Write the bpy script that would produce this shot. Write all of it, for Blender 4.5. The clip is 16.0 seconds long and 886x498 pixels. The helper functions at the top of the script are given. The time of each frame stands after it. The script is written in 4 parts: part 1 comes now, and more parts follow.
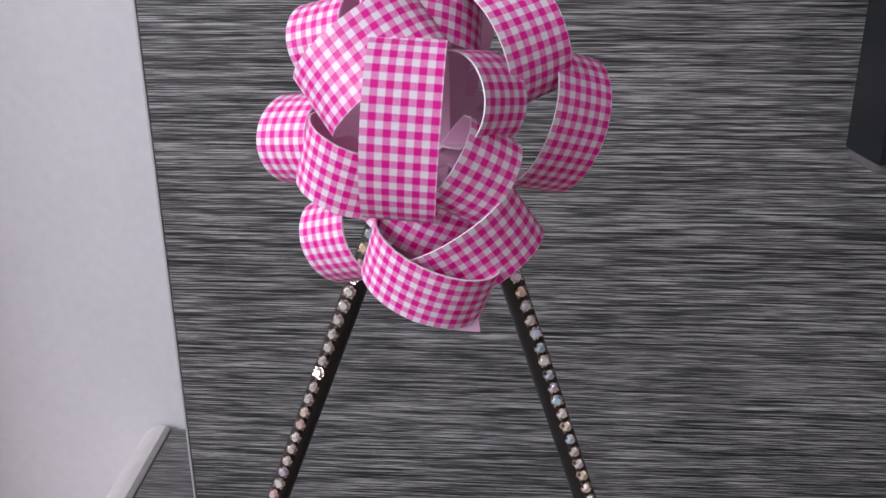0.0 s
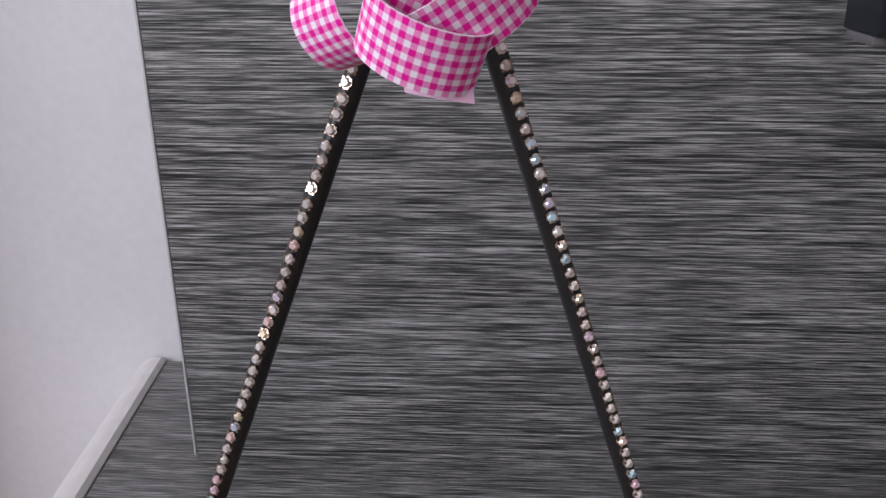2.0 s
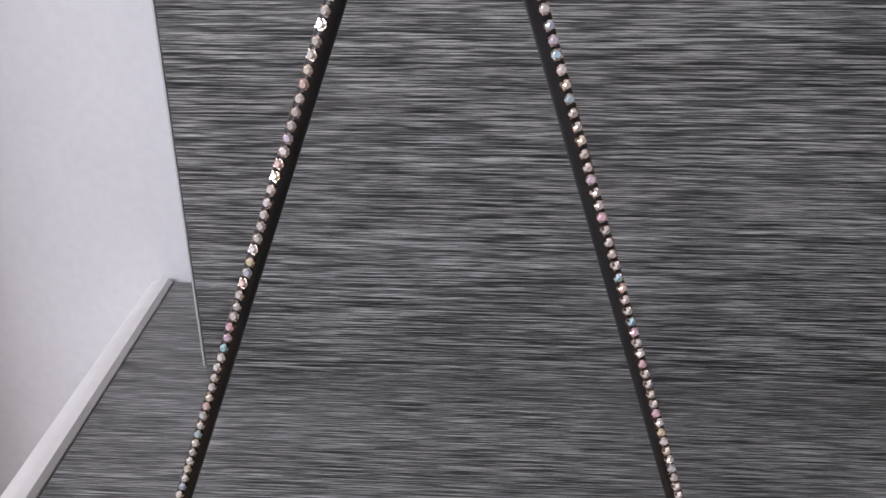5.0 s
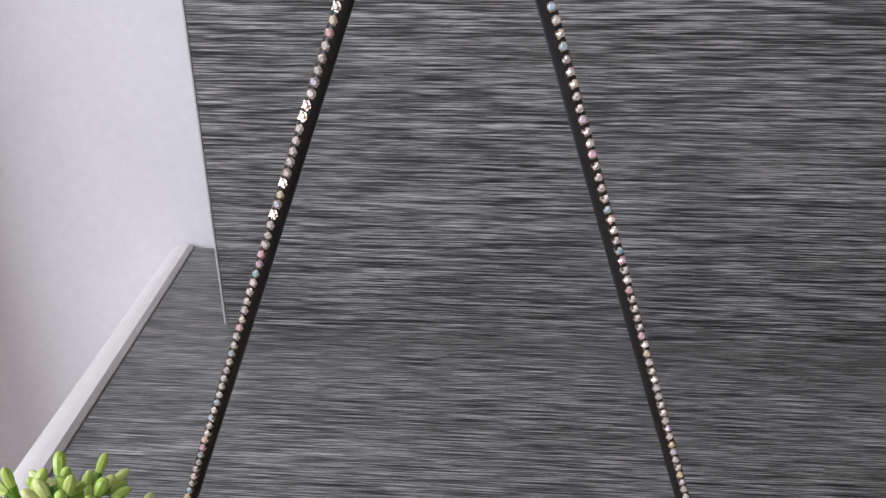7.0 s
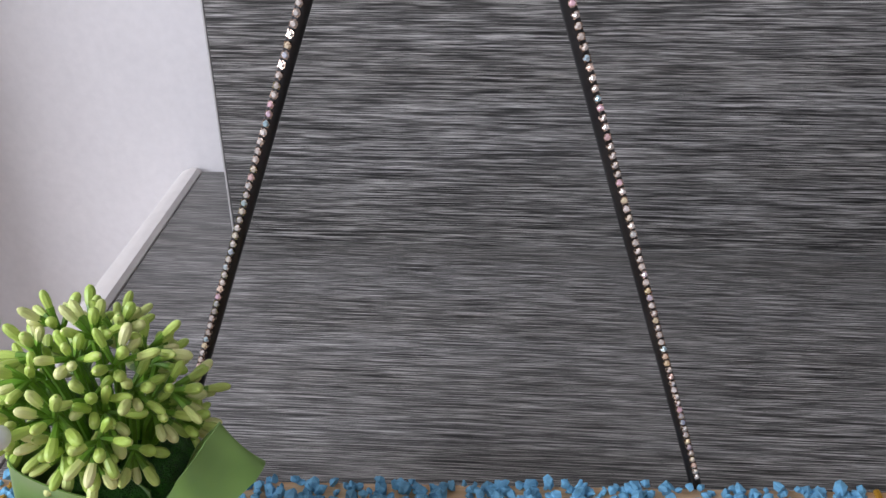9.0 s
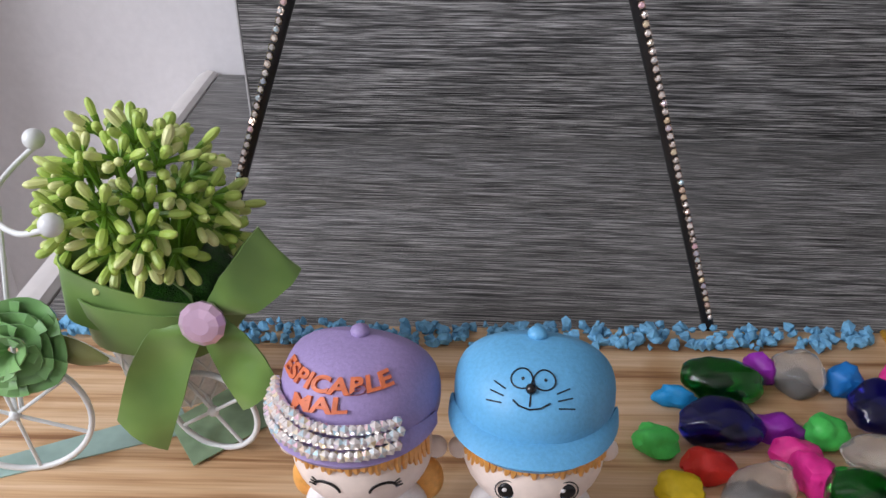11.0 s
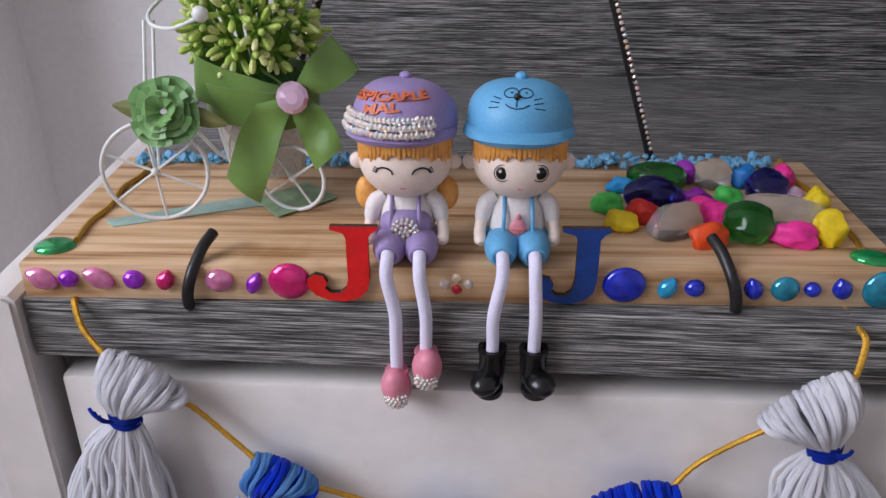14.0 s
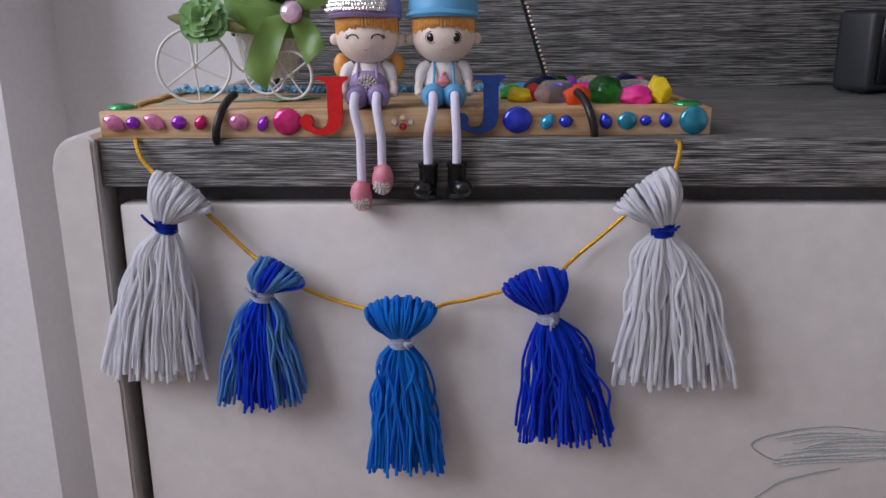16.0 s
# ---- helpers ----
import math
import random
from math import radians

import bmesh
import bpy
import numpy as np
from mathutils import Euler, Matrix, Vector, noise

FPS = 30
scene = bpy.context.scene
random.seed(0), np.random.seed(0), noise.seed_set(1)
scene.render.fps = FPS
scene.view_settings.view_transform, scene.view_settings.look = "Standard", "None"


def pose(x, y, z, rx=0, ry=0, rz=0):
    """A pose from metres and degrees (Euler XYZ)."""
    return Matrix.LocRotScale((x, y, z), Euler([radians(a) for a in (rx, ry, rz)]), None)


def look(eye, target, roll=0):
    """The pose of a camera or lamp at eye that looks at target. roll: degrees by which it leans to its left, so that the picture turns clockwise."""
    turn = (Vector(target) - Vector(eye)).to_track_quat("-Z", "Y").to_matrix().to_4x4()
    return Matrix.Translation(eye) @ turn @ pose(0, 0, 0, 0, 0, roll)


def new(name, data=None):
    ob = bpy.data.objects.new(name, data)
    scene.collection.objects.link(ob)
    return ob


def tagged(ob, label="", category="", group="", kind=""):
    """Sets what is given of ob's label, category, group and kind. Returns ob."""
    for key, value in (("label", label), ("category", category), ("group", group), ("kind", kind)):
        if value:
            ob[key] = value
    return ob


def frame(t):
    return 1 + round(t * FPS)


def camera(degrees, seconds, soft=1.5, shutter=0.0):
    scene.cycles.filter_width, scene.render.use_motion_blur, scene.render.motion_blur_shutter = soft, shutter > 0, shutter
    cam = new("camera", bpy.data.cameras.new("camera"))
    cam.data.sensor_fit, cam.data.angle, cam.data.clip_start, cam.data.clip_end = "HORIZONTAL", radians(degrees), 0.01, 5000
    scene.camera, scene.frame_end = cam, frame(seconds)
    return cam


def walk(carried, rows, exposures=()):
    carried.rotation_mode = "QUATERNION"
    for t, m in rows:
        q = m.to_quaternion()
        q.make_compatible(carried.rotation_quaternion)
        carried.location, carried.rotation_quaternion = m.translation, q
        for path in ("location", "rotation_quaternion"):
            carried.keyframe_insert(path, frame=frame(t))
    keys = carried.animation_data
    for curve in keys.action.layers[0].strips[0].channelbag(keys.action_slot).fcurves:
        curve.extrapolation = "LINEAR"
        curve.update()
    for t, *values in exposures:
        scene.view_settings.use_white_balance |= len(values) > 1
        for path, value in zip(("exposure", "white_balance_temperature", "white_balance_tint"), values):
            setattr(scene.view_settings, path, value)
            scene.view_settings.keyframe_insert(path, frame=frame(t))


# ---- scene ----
cam = camera(56.2, 16.0)
PATH = [
    (0, (0.0097, -0.0351, 1.1547), (-0.0288, 1.8454, 0.4748), -0.14),
    (0.5, (0.0114, -0.0379, 1.1462), (-0.0225, 1.8457, 0.4749), 0.53),
    (1, (0.0107, -0.0423, 1.1401), (-0.0188, 1.8403, 0.4656), 0.10),
    (1.5, (0.0102, -0.0444, 1.1298), (-0.0172, 1.8279, 0.4270), 0.11),
    (2, (0.0098, -0.0454, 1.1216), (-0.0155, 1.8137, 0.3846), -0.24),
    (2.5, (0.0119, -0.0489, 1.1159), (-0.0086, 1.7963, 0.3447), -0.19),
    (3, (0.0101, -0.0517, 1.1119), (-0.0121, 1.7854, 0.3214), -0.04),
    (3.5, (0.0100, -0.0576, 1.1097), (-0.0170, 1.7777, 0.3154), -0.14),
    (4, (0.0090, -0.0593, 1.1057), (-0.0196, 1.7730, 0.3045), -0.17),
    (6.5, (0.0098, -0.0773, 1.0957), (-0.0400, 1.7223, 0.2247), -0.20),
    (7, (0.0103, -0.0907, 1.0969), (-0.0459, 1.7118, 0.2321), -0.23),
    (7.5, (0.0124, -0.1007, 1.0957), (-0.0428, 1.6991, 0.2251), -0.31),
    (8, (0.0133, -0.1085, 1.0862), (-0.0473, 1.6842, 0.2016), -0.39),
    (8.5, (0.0152, -0.1209, 1.0802), (-0.0476, 1.6608, 0.1739), -0.47),
    (11, (0.0077, -0.1617, 1.0374), (-0.0679, 1.5533, 0.0113), -0.68),
    (11.5, (0.0139, -0.1866, 1.0342), (-0.0651, 1.5314, 0.0134), -0.95),
    (12, (0.0136, -0.2127, 1.0357), (-0.0559, 1.5106, 0.0232), -0.97),
    (12.5, (0.0151, -0.2451, 1.0389), (-0.0521, 1.4870, 0.0412), -0.78),
    (13, (0.0151, -0.2685, 1.0375), (-0.0483, 1.4740, 0.0580), -0.68),
    (13.5, (0.0070, -0.2969, 1.0240), (-0.0485, 1.4559, 0.0623), -0.49),
    (14, (0.0018, -0.3266, 0.9921), (-0.0493, 1.4586, 0.0920), -0.12),
    (14.5, (0.0033, -0.3617, 0.9633), (-0.0332, 1.4670, 0.1543), 0.06),
    (15, (0.0122, -0.4618, 0.9150), (-0.0169, 1.4228, 0.2461), 0.11),
    (15.5, (0.0257, -0.5255, 0.9005), (0.0035, 1.3894, 0.3236), -0.28),
    (16, (0.0263, -0.5447, 0.8766), (0.0185, 1.3805, 0.3348), -0.47),
]
walk(cam, [(t, look(eye, target, roll)) for t, eye, target, roll in PATH],
     [(0, 0.3, 6250, 19), (4, 0.5, 6250, 17), (6.5, 0.75, 6250, 16), (8.5, 0.75, 6250, 16), (11, 0.56, 6350, 17), (12.5, 0.6, 6350, 17), (13.5, 0.40, 6300, 18), (14.5, 0.2, 6250, 19), (15, 0.1, 6250, 19), (16, 0.08, 6250, 19)])

# ---- light ----
world = bpy.data.worlds.new("sky")
scene.world = world
world.use_nodes = True
wn = world.node_tree
sky = wn.nodes.new("ShaderNodeTexSky")
sky.sky_type, sky.sun_disc, sky.sun_elevation, sky.sun_rotation = "NISHITA", False, radians(38), radians(-80)
wn.links.new(sky.outputs[0], wn.nodes["Background"].inputs[0])
wn.nodes["Background"].inputs[1].default_value = 0.1
sun = new("sun", bpy.data.lights.new("sun", "SUN"))
sun.data.energy, sun.data.angle, sun.data.color = 1.0, radians(12), (1.0, 0.96, 0.9)
sun.matrix_world = look((-3, 0.6, 4), (0, -2.4, 0))
WIN_Y0, WIN_Y1, WIN_Z0, WIN_Z1, WIN_X = -1.55, -0.15, 1.15, 2.4, -1.5
daylight = new("window_daylight", bpy.data.lights.new("window_daylight", "AREA"))
daylight.data.shape, daylight.data.size, daylight.data.size_y = "RECTANGLE", 1.24, 1.36
daylight.data.energy, daylight.data.color = 33.0, (0.93, 0.96, 1.0)
daylight.matrix_world = look((WIN_X - 0.04, (WIN_Y0 + WIN_Y1) / 2, (WIN_Z0 + WIN_Z1) / 2), (0.4, (WIN_Y0 + WIN_Y1) / 2 + 0.25, 1.1))

# ---- materials ----
def mat_base(name, rough=0.5, metal=0.0, spec=0.5):
    m = bpy.data.materials.new(name)
    m.use_nodes = True
    b = m.node_tree.nodes["Principled BSDF"]
    b.inputs["Roughness"].default_value, b.inputs["Metallic"].default_value = rough, metal
    b.inputs["Specular IOR Level"].default_value = spec
    return m, m.node_tree, b


def noise_node(nt, scale, size, detail=3.0, rough=0.55):
    tc, mp, nz = nt.nodes.new("ShaderNodeTexCoord"), nt.nodes.new("ShaderNodeMapping"), nt.nodes.new("ShaderNodeTexNoise")
    mp.inputs["Scale"].default_value = scale
    nz.inputs["Scale"].default_value, nz.inputs["Detail"].default_value, nz.inputs["Roughness"].default_value = size, detail, rough
    nt.links.new(tc.outputs["Object"], mp.inputs["Vector"])
    nt.links.new(mp.outputs[0], nz.inputs["Vector"])
    return nz


def ramp(nt, src, stops):
    r = nt.nodes.new("ShaderNodeValToRGB")
    while len(r.color_ramp.elements) < len(stops):
        r.color_ramp.elements.new(0.5)
    for e, (p, c) in zip(r.color_ramp.elements, stops):
        e.position, e.color = p, (*c, 1)
    nt.links.new(src, r.inputs[0])
    return r


def mix(nt, kind, fac, a, b):
    n = nt.nodes.new("ShaderNodeMix")
    n.data_type, n.blend_type = "RGBA", kind
    for sock, v in ((n.inputs["Factor"], fac), (n.inputs[6], a), (n.inputs[7], b)):
        if hasattr(v, "is_output"):
            nt.links.new(v, sock)
        elif isinstance(v, tuple):
            sock.default_value = (*v, 1)
        else:
            sock.default_value = v
    return n.outputs[2]


def bump(nt, b, src, strength, dist):
    n = nt.nodes.new("ShaderNodeBump")
    n.inputs["Strength"].default_value, n.inputs["Distance"].default_value = strength, dist
    nt.links.new(src, n.inputs["Height"])
    nt.links.new(n.outputs[0], b.inputs["Normal"])


def paint(name, color, rough=0.5, spread=0.12, size=300, bumpy=0.15, dist=0.0005, metal=0.0, spec=0.5, coat=0.0, wear=25):
    """Opaque surface: fine grain plus broad uneven tone."""
    m, nt, b = mat_base(name, rough, metal, spec)
    fine, broad = noise_node(nt, (1, 1, 1), size), noise_node(nt, (1, 1, 1), wear, 2)
    lo, hi = tuple(c * (1 - spread) for c in color), tuple(min(1, c * (1 + spread)) for c in color)
    a = ramp(nt, fine.outputs[0], [(0.3, lo), (0.7, hi)])
    c = ramp(nt, broad.outputs[0], [(0.3, (1 - spread,) * 3), (0.65, (1, 1, 1))])
    nt.links.new(mix(nt, "MULTIPLY", 1.0, a.outputs[0], c.outputs[0]), b.inputs["Base Color"])
    r = ramp(nt, broad.outputs[0], [(0.2, (rough * 0.8,) * 3), (0.8, (min(1, rough * 1.2),) * 3)])
    nt.links.new(r.outputs[0], b.inputs["Roughness"])
    b.inputs["Coat Weight"].default_value = coat
    if bumpy:
        bump(nt, b, fine.outputs[0], bumpy, dist)
    return m


def glassy(name, color, rough=0.04, trans=0.85, ior=1.45):
    m, nt, b = mat_base(name, rough)
    n = noise_node(nt, (1, 1, 1), 60, 2)
    c = ramp(nt, n.outputs[0], [(0.3, tuple(v * 0.8 for v in color)), (0.7, color)])
    nt.links.new(c.outputs[0], b.inputs["Base Color"])
    b.inputs["Transmission Weight"].default_value, b.inputs["IOR"].default_value = trans, ior
    return m


def laminate(name):
    m, nt, b = mat_base(name, 0.42, 0, 0.32)
    a = noise_node(nt, (11, 640, 640), 2.4, 2, 0.5)
    f = noise_node(nt, (30, 1300, 1300), 2.2, 2, 0.6)
    big = noise_node(nt, (1.2, 14, 14), 1.5, 2)
    c1 = ramp(nt, a.outputs[0], [(0.35, (0.033, 0.033, 0.032)), (0.46, (0.122, 0.120, 0.116)), (0.55, (0.28, 0.274, 0.264)), (0.67, (0.52, 0.51, 0.49))])
    c2 = ramp(nt, f.outputs[0], [(0.39, (0.33, 0.33, 0.33)), (0.545, (1, 1, 1))])
    c3 = ramp(nt, big.outputs[0], [(0.35, (0.80, 0.79, 0.77)), (0.65, (1, 1, 1))])
    col = mix(nt, "MULTIPLY", 1.0, mix(nt, "MULTIPLY", 1.0, c1.outputs[0], c2.outputs[0]), c3.outputs[0])
    nt.links.new(col, b.inputs["Base Color"])
    bump(nt, b, a.outputs[0], 0.25, 0.0004)
    return m


def pine(name):
    m, nt, b = mat_base(name, 0.5, 0, 0.35)
    a = noise_node(nt, (2.2, 60, 34), 2.0, 4, 0.6)
    f = noise_node(nt, (12, 420, 300), 2.0, 2)
    st = noise_node(nt, (1, 1, 1), 34, 2)
    c1 = ramp(nt, a.outputs[0], [(0.34, (0.30, 0.15, 0.065)), (0.43, (0.56, 0.35, 0.18)), (0.54, (0.68, 0.47, 0.28)), (0.70, (0.76, 0.57, 0.37))])
    c2 = ramp(nt, f.outputs[0], [(0.3, (0.84, 0.8, 0.76)), (0.6, (1, 1, 1))])
    c3 = ramp(nt, st.outputs[0], [(0.30, (0.80, 0.72, 0.62)), (0.44, (1, 1, 1))])
    nt.links.new(mix(nt, "MULTIPLY", 1.0, mix(nt, "MULTIPLY", 1.0, c1.outputs[0], c2.outputs[0]), c3.outputs[0]), b.inputs["Base Color"])
    bump(nt, b, f.outputs[0], 0.25, 0.0004)
    return m


def gingham(name):
    m, nt, b = mat_base(name, 0.42, 0, 0.35)
    uv, sep = nt.nodes.new("ShaderNodeUVMap"), nt.nodes.new("ShaderNodeSeparateXYZ")
    nt.links.new(uv.outputs[0], sep.inputs[0])
    def math(op, a, v):
        n = nt.nodes.new("ShaderNodeMath")
        n.operation = op
        nt.links.new(a, n.inputs[0])
        if hasattr(v, "is_output"):
            nt.links.new(v, n.inputs[1])
        else:
            n.inputs[1].default_value = v
        return n.outputs[0]
    period = 0.00240
    sx = math("GREATER_THAN", math("FRACT", math("DIVIDE", sep.outputs[0], period), 0), 0.5)
    sy = math("GREATER_THAN", math("FRACT", math("DIVIDE", sep.outputs[1], period), 0), 0.5)
    both = math("MULTIPLY", math("ADD", sx, sy), 0.5)
    twill = math("GREATER_THAN", math("FRACT", math("MULTIPLY", math("ADD", sep.outputs[0], sep.outputs[1]), 3600.0), 0), 0.5)
    half = math("MULTIPLY", math("SUBTRACT", twill, 0.5), 0.34)
    only = math("SUBTRACT", math("ADD", sx, sy), math("MULTIPLY", math("MULTIPLY", sx, sy), 2.0))
    val = math("ADD", both, math("MULTIPLY", half, only))
    r = ramp(nt, val, [(0.0, (0.88, 0.77, 0.84)), (0.5, (0.86, 0.19, 0.52)), (1.0, (0.80, 0.005, 0.30))])
    nt.links.new(r.outputs[0], b.inputs["Base Color"])
    b.inputs["Coat Weight"].default_value = 0.08
    return m


def yarn(name, c1, c2):
    m, nt, b = mat_base(name, 0.9, 0, 0.15)
    n, f = noise_node(nt, (1, 1, 0.35), 160, 3), noise_node(nt, (1, 1, 1), 1400, 2)
    geo = nt.nodes.new("ShaderNodeNewGeometry")
    r1 = ramp(nt, geo.outputs["Random Per Island"], [(0.2, c1), (0.8, c2)])
    r2 = ramp(nt, n.outputs[0], [(0.3, (0.88,) * 3), (0.65, (1, 1, 1))])
    col = mix(nt, "MULTIPLY", 1.0, r1.outputs[0], r2.outputs[0])
    nt.links.new(col, b.inputs["Base Color"])
    b.inputs["Sheen Weight"].default_value = 0.25
    thin, both = nt.nodes.new("ShaderNodeBsdfTranslucent"), nt.nodes.new("ShaderNodeMixShader")
    nt.links.new(col, thin.inputs["Color"])
    both.inputs[0].default_value = 0.55
    nt.links.new(b.outputs[0], both.inputs[1])
    nt.links.new(thin.outputs[0], both.inputs[2])
    nt.links.new(both.outputs[0], nt.nodes["Material Output"].inputs["Surface"])
    bump(nt, b, f.outputs[0], 0.6, 0.0006)
    return m


def satin(name, c1, c2):
    m, nt, b = mat_base(name, 0.38, 0, 0.5)
    n, f = noise_node(nt, (1, 1, 1), 45, 2), noise_node(nt, (1, 1, 6), 900, 1)
    r = ramp(nt, n.outputs[0], [(0.3, c1), (0.7, c2)])
    nt.links.new(r.outputs[0], b.inputs["Base Color"])
    b.inputs["Sheen Weight"].default_value = 0.3
    b.inputs["Anisotropic"].default_value = 0.5
    bump(nt, b, f.outputs[0], 0.12, 0.0002)
    return m


def crystal(name, tint=(0.9, 0.9, 0.92)):
    m, nt, b = mat_base(name, 0.10, 0.45)
    geo = nt.nodes.new("ShaderNodeNewGeometry")
    oi = nt.nodes.new("ShaderNodeObjectInfo")
    add = nt.nodes.new("ShaderNodeMath")
    add.operation = "ADD"
    nt.links.new(geo.outputs["Random Per Island"], add.inputs[0])
    nt.links.new(oi.outputs["Random"], add.inputs[1])
    fr = nt.nodes.new("ShaderNodeMath")
    fr.operation = "FRACT"
    nt.links.new(add.outputs[0], fr.inputs[0])
    t = tint
    r = ramp(nt, fr.outputs[0], [(0.0, t), (0.45, (t[0] * 0.8, t[1] * 0.78, t[2] * 0.75)), (0.6, (t[0] * 0.55, t[1] * 0.85, t[2])), (0.72, (t[0], t[1] * 0.7, t[2] * 0.85)), (0.85, (t[0], t[1] * 0.9, t[2] * 0.6)), (0.95, t)])
    nt.links.new(r.outputs[0], b.inputs["Base Color"])
    b.inputs["Coat Weight"].default_value = 0.6
    return m


WALL = paint("wall_paint", (0.74, 0.72, 0.72), 0.85, 0.03, 120, 0.08, 0.001)
CEIL = paint("ceiling_paint", (0.78, 0.77, 0.76), 0.9, 0.04, 120, 0.1)
FLOORM = paint("floor_boards", (0.30, 0.22, 0.16), 0.5, 0.2, 30)
LACQ = paint("white_lacquer", (0.70, 0.665, 0.635), 0.34, 0.05, 60, 0.04, 0.0006, wear=9)
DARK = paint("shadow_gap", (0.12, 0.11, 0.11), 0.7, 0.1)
LAM = laminate("grey_laminate")
LAM_EDGE = paint("pale_edge_band", (0.55, 0.54, 0.53), 0.5, 0.05)
PINE = pine("pine_wood")
RUBBER = paint("black_rubber", (0.012, 0.012, 0.013), 0.36, 0.25, 500, 0.2, 0.0003)
GINGHAM = gingham("pink_gingham")
PINK = satin("pink_satin_back", (0.88, 0.50, 0.70), (0.93, 0.64, 0.80))
CRYSTAL = crystal("rhinestone", (0.92, 0.86, 0.82))
ROSEGOLD = paint("setting_metal", (0.62, 0.48, 0.38), 0.25, 0.1, 400, 0, metal=1.0)
GOLD = paint("gold_thread", (0.78, 0.43, 0.05), 0.35, 0.3, 1500, 0.8, 0.0006, metal=0.75)
BLUECHIP = paint("blue_gravel", (0.16, 0.42, 0.64), 0.75, 0.25, 260, 0.5, 0.0008)
WIRE = paint("white_enamel_wire", (0.74, 0.76, 0.74), 0.32, 0.06, 200, 0.1)
BASKET = paint("white_basket_mesh", (0.72, 0.70, 0.66), 0.5, 0.1, 500, 0.5, 0.0006)
GREEN_SATIN = satin("green_satin", (0.10, 0.21, 0.035), (0.17, 0.30, 0.06))
GREEN_ROSE = satin("rose_green_satin", (0.12, 0.30, 0.08), (0.22, 0.43, 0.14))
OLIVE = satin("olive_leaf_satin", (0.13, 0.15, 0.03), (0.20, 0.20, 0.06))
PAPER = paint("teal_paper", (0.36, 0.52, 0.46), 0.7, 0.15, 70, 0.1, wear=40)
PAPER2 = paint("printed_paper", (0.34, 0.50, 0.30), 0.6, 0.3, 60, 0.1, wear=60)
LEAF = paint("stem_green", (0.17, 0.36, 0.03), 0.42, 0.3, 200, 0.1)
FOAM = paint("glitter_foam", (0.03, 0.16, 0.01), 0.35, 0.6, 1500, 1.0, 0.0015, wear=200)
RED = paint("red_paint", (0.74, 0.008, 0.008), 0.45, 0.12, 300, 0.3, 0.0003)
BLUEJ = paint("blue_paint", (0.004, 0.045, 0.24), 0.45, 0.25, 300, 0.3, 0.0003)
BURNT = paint("burnt_edge", (0.06, 0.03, 0.015), 0.8, 0.3)
SKIN = paint("doll_cream", (0.87, 0.73, 0.63), 0.42, 0.05, 300, 0.08)
HAIR = paint("doll_orange", (0.85, 0.40, 0.09), 0.45, 0.12, 500, 0.3, 0.0004)
WHITE = paint("doll_white", (0.80, 0.76, 0.74), 0.5, 0.06, 800, 0.4, 0.0003)
PURPLE = paint("doll_purple", (0.33, 0.25, 0.47), 0.5, 0.08, 900, 0.5, 0.0003)
SKYBLUE = paint("doll_blue", (0.12, 0.40, 0.66), 0.45, 0.08, 900, 0.35, 0.0003)
ORANGE = paint("orange_relief", (0.65, 0.16, 0.06), 0.5, 0.15)
BLACKP = paint("black_gloss", (0.008, 0.008, 0.009), 0.22, 0.2)
SHOEPINK = paint("shoe_pink", (0.72, 0.25, 0.33), 0.42, 0.08)
LEGCORD = paint("lilac_cord", (0.76, 0.73, 0.88), 0.9, 0.06, 900, 0.6, 0.0005)
BADGE = paint("badge_pink", (0.72, 0.26, 0.32), 0.45, 0.1)
SPEAKER = paint("speaker_black", (0.018, 0.020, 0.023), 0.5, 0.15, 900, 0.3, 0.0002)
SCREEN = paint("screen_black", (0.006, 0.008, 0.011), 0.2, 0.1, 100, 0)
PENCIL = paint("pencil_line", (0.36, 0.41, 0.39), 0.8, 0.3, 500, 0)
PENCIL2 = paint("soft_pencil_line", (0.50, 0.53, 0.51), 0.8, 0.2, 500, 0)


# ---- building blocks ----
ORIGIN = {}


def thing(name, base, label, category, group="", kind=""):
    ob = new(name)
    ob.location = base
    ob.empty_display_size = 0.01
    ORIGIN[ob] = Vector(base)
    return tagged(ob, label, category, group, kind)


def finish(bm, mats, smooth, name):
    me = bpy.data.meshes.new(name)
    bmesh.ops.recalc_face_normals(bm, faces=bm.faces)
    bm.to_mesh(me)
    bm.free()
    for m in mats if isinstance(mats, (list, tuple)) else [mats]:
        me.materials.append(m)
    if smooth:
        me.shade_smooth()
        me.set_sharp_from_angle(angle=radians(40))
    return me


def part(name, bm, material, parent, label="", smooth=True):
    """One mesh object under a thing or a part; bm is in world metres."""
    o = ORIGIN[parent]
    bm.transform(Matrix.Translation(-o))
    ob = new(name, finish(bm, material, smooth, name))
    ob.parent = parent
    ORIGIN[ob] = o
    return tagged(ob, label)


def solo(name, bm, material, base, label, category, group="", kind="", smooth=True):
    """A thing that is one mesh; bm is in world metres."""
    bm.transform(Matrix.Translation(-Vector(base)))
    ob = new(name, finish(bm, material, smooth, name))
    ob.location = base
    ORIGIN[ob] = Vector(base)
    return tagged(ob, label, category, group, kind)


def set_mat(geom, i):
    for f in geom:
        f.material_index = i


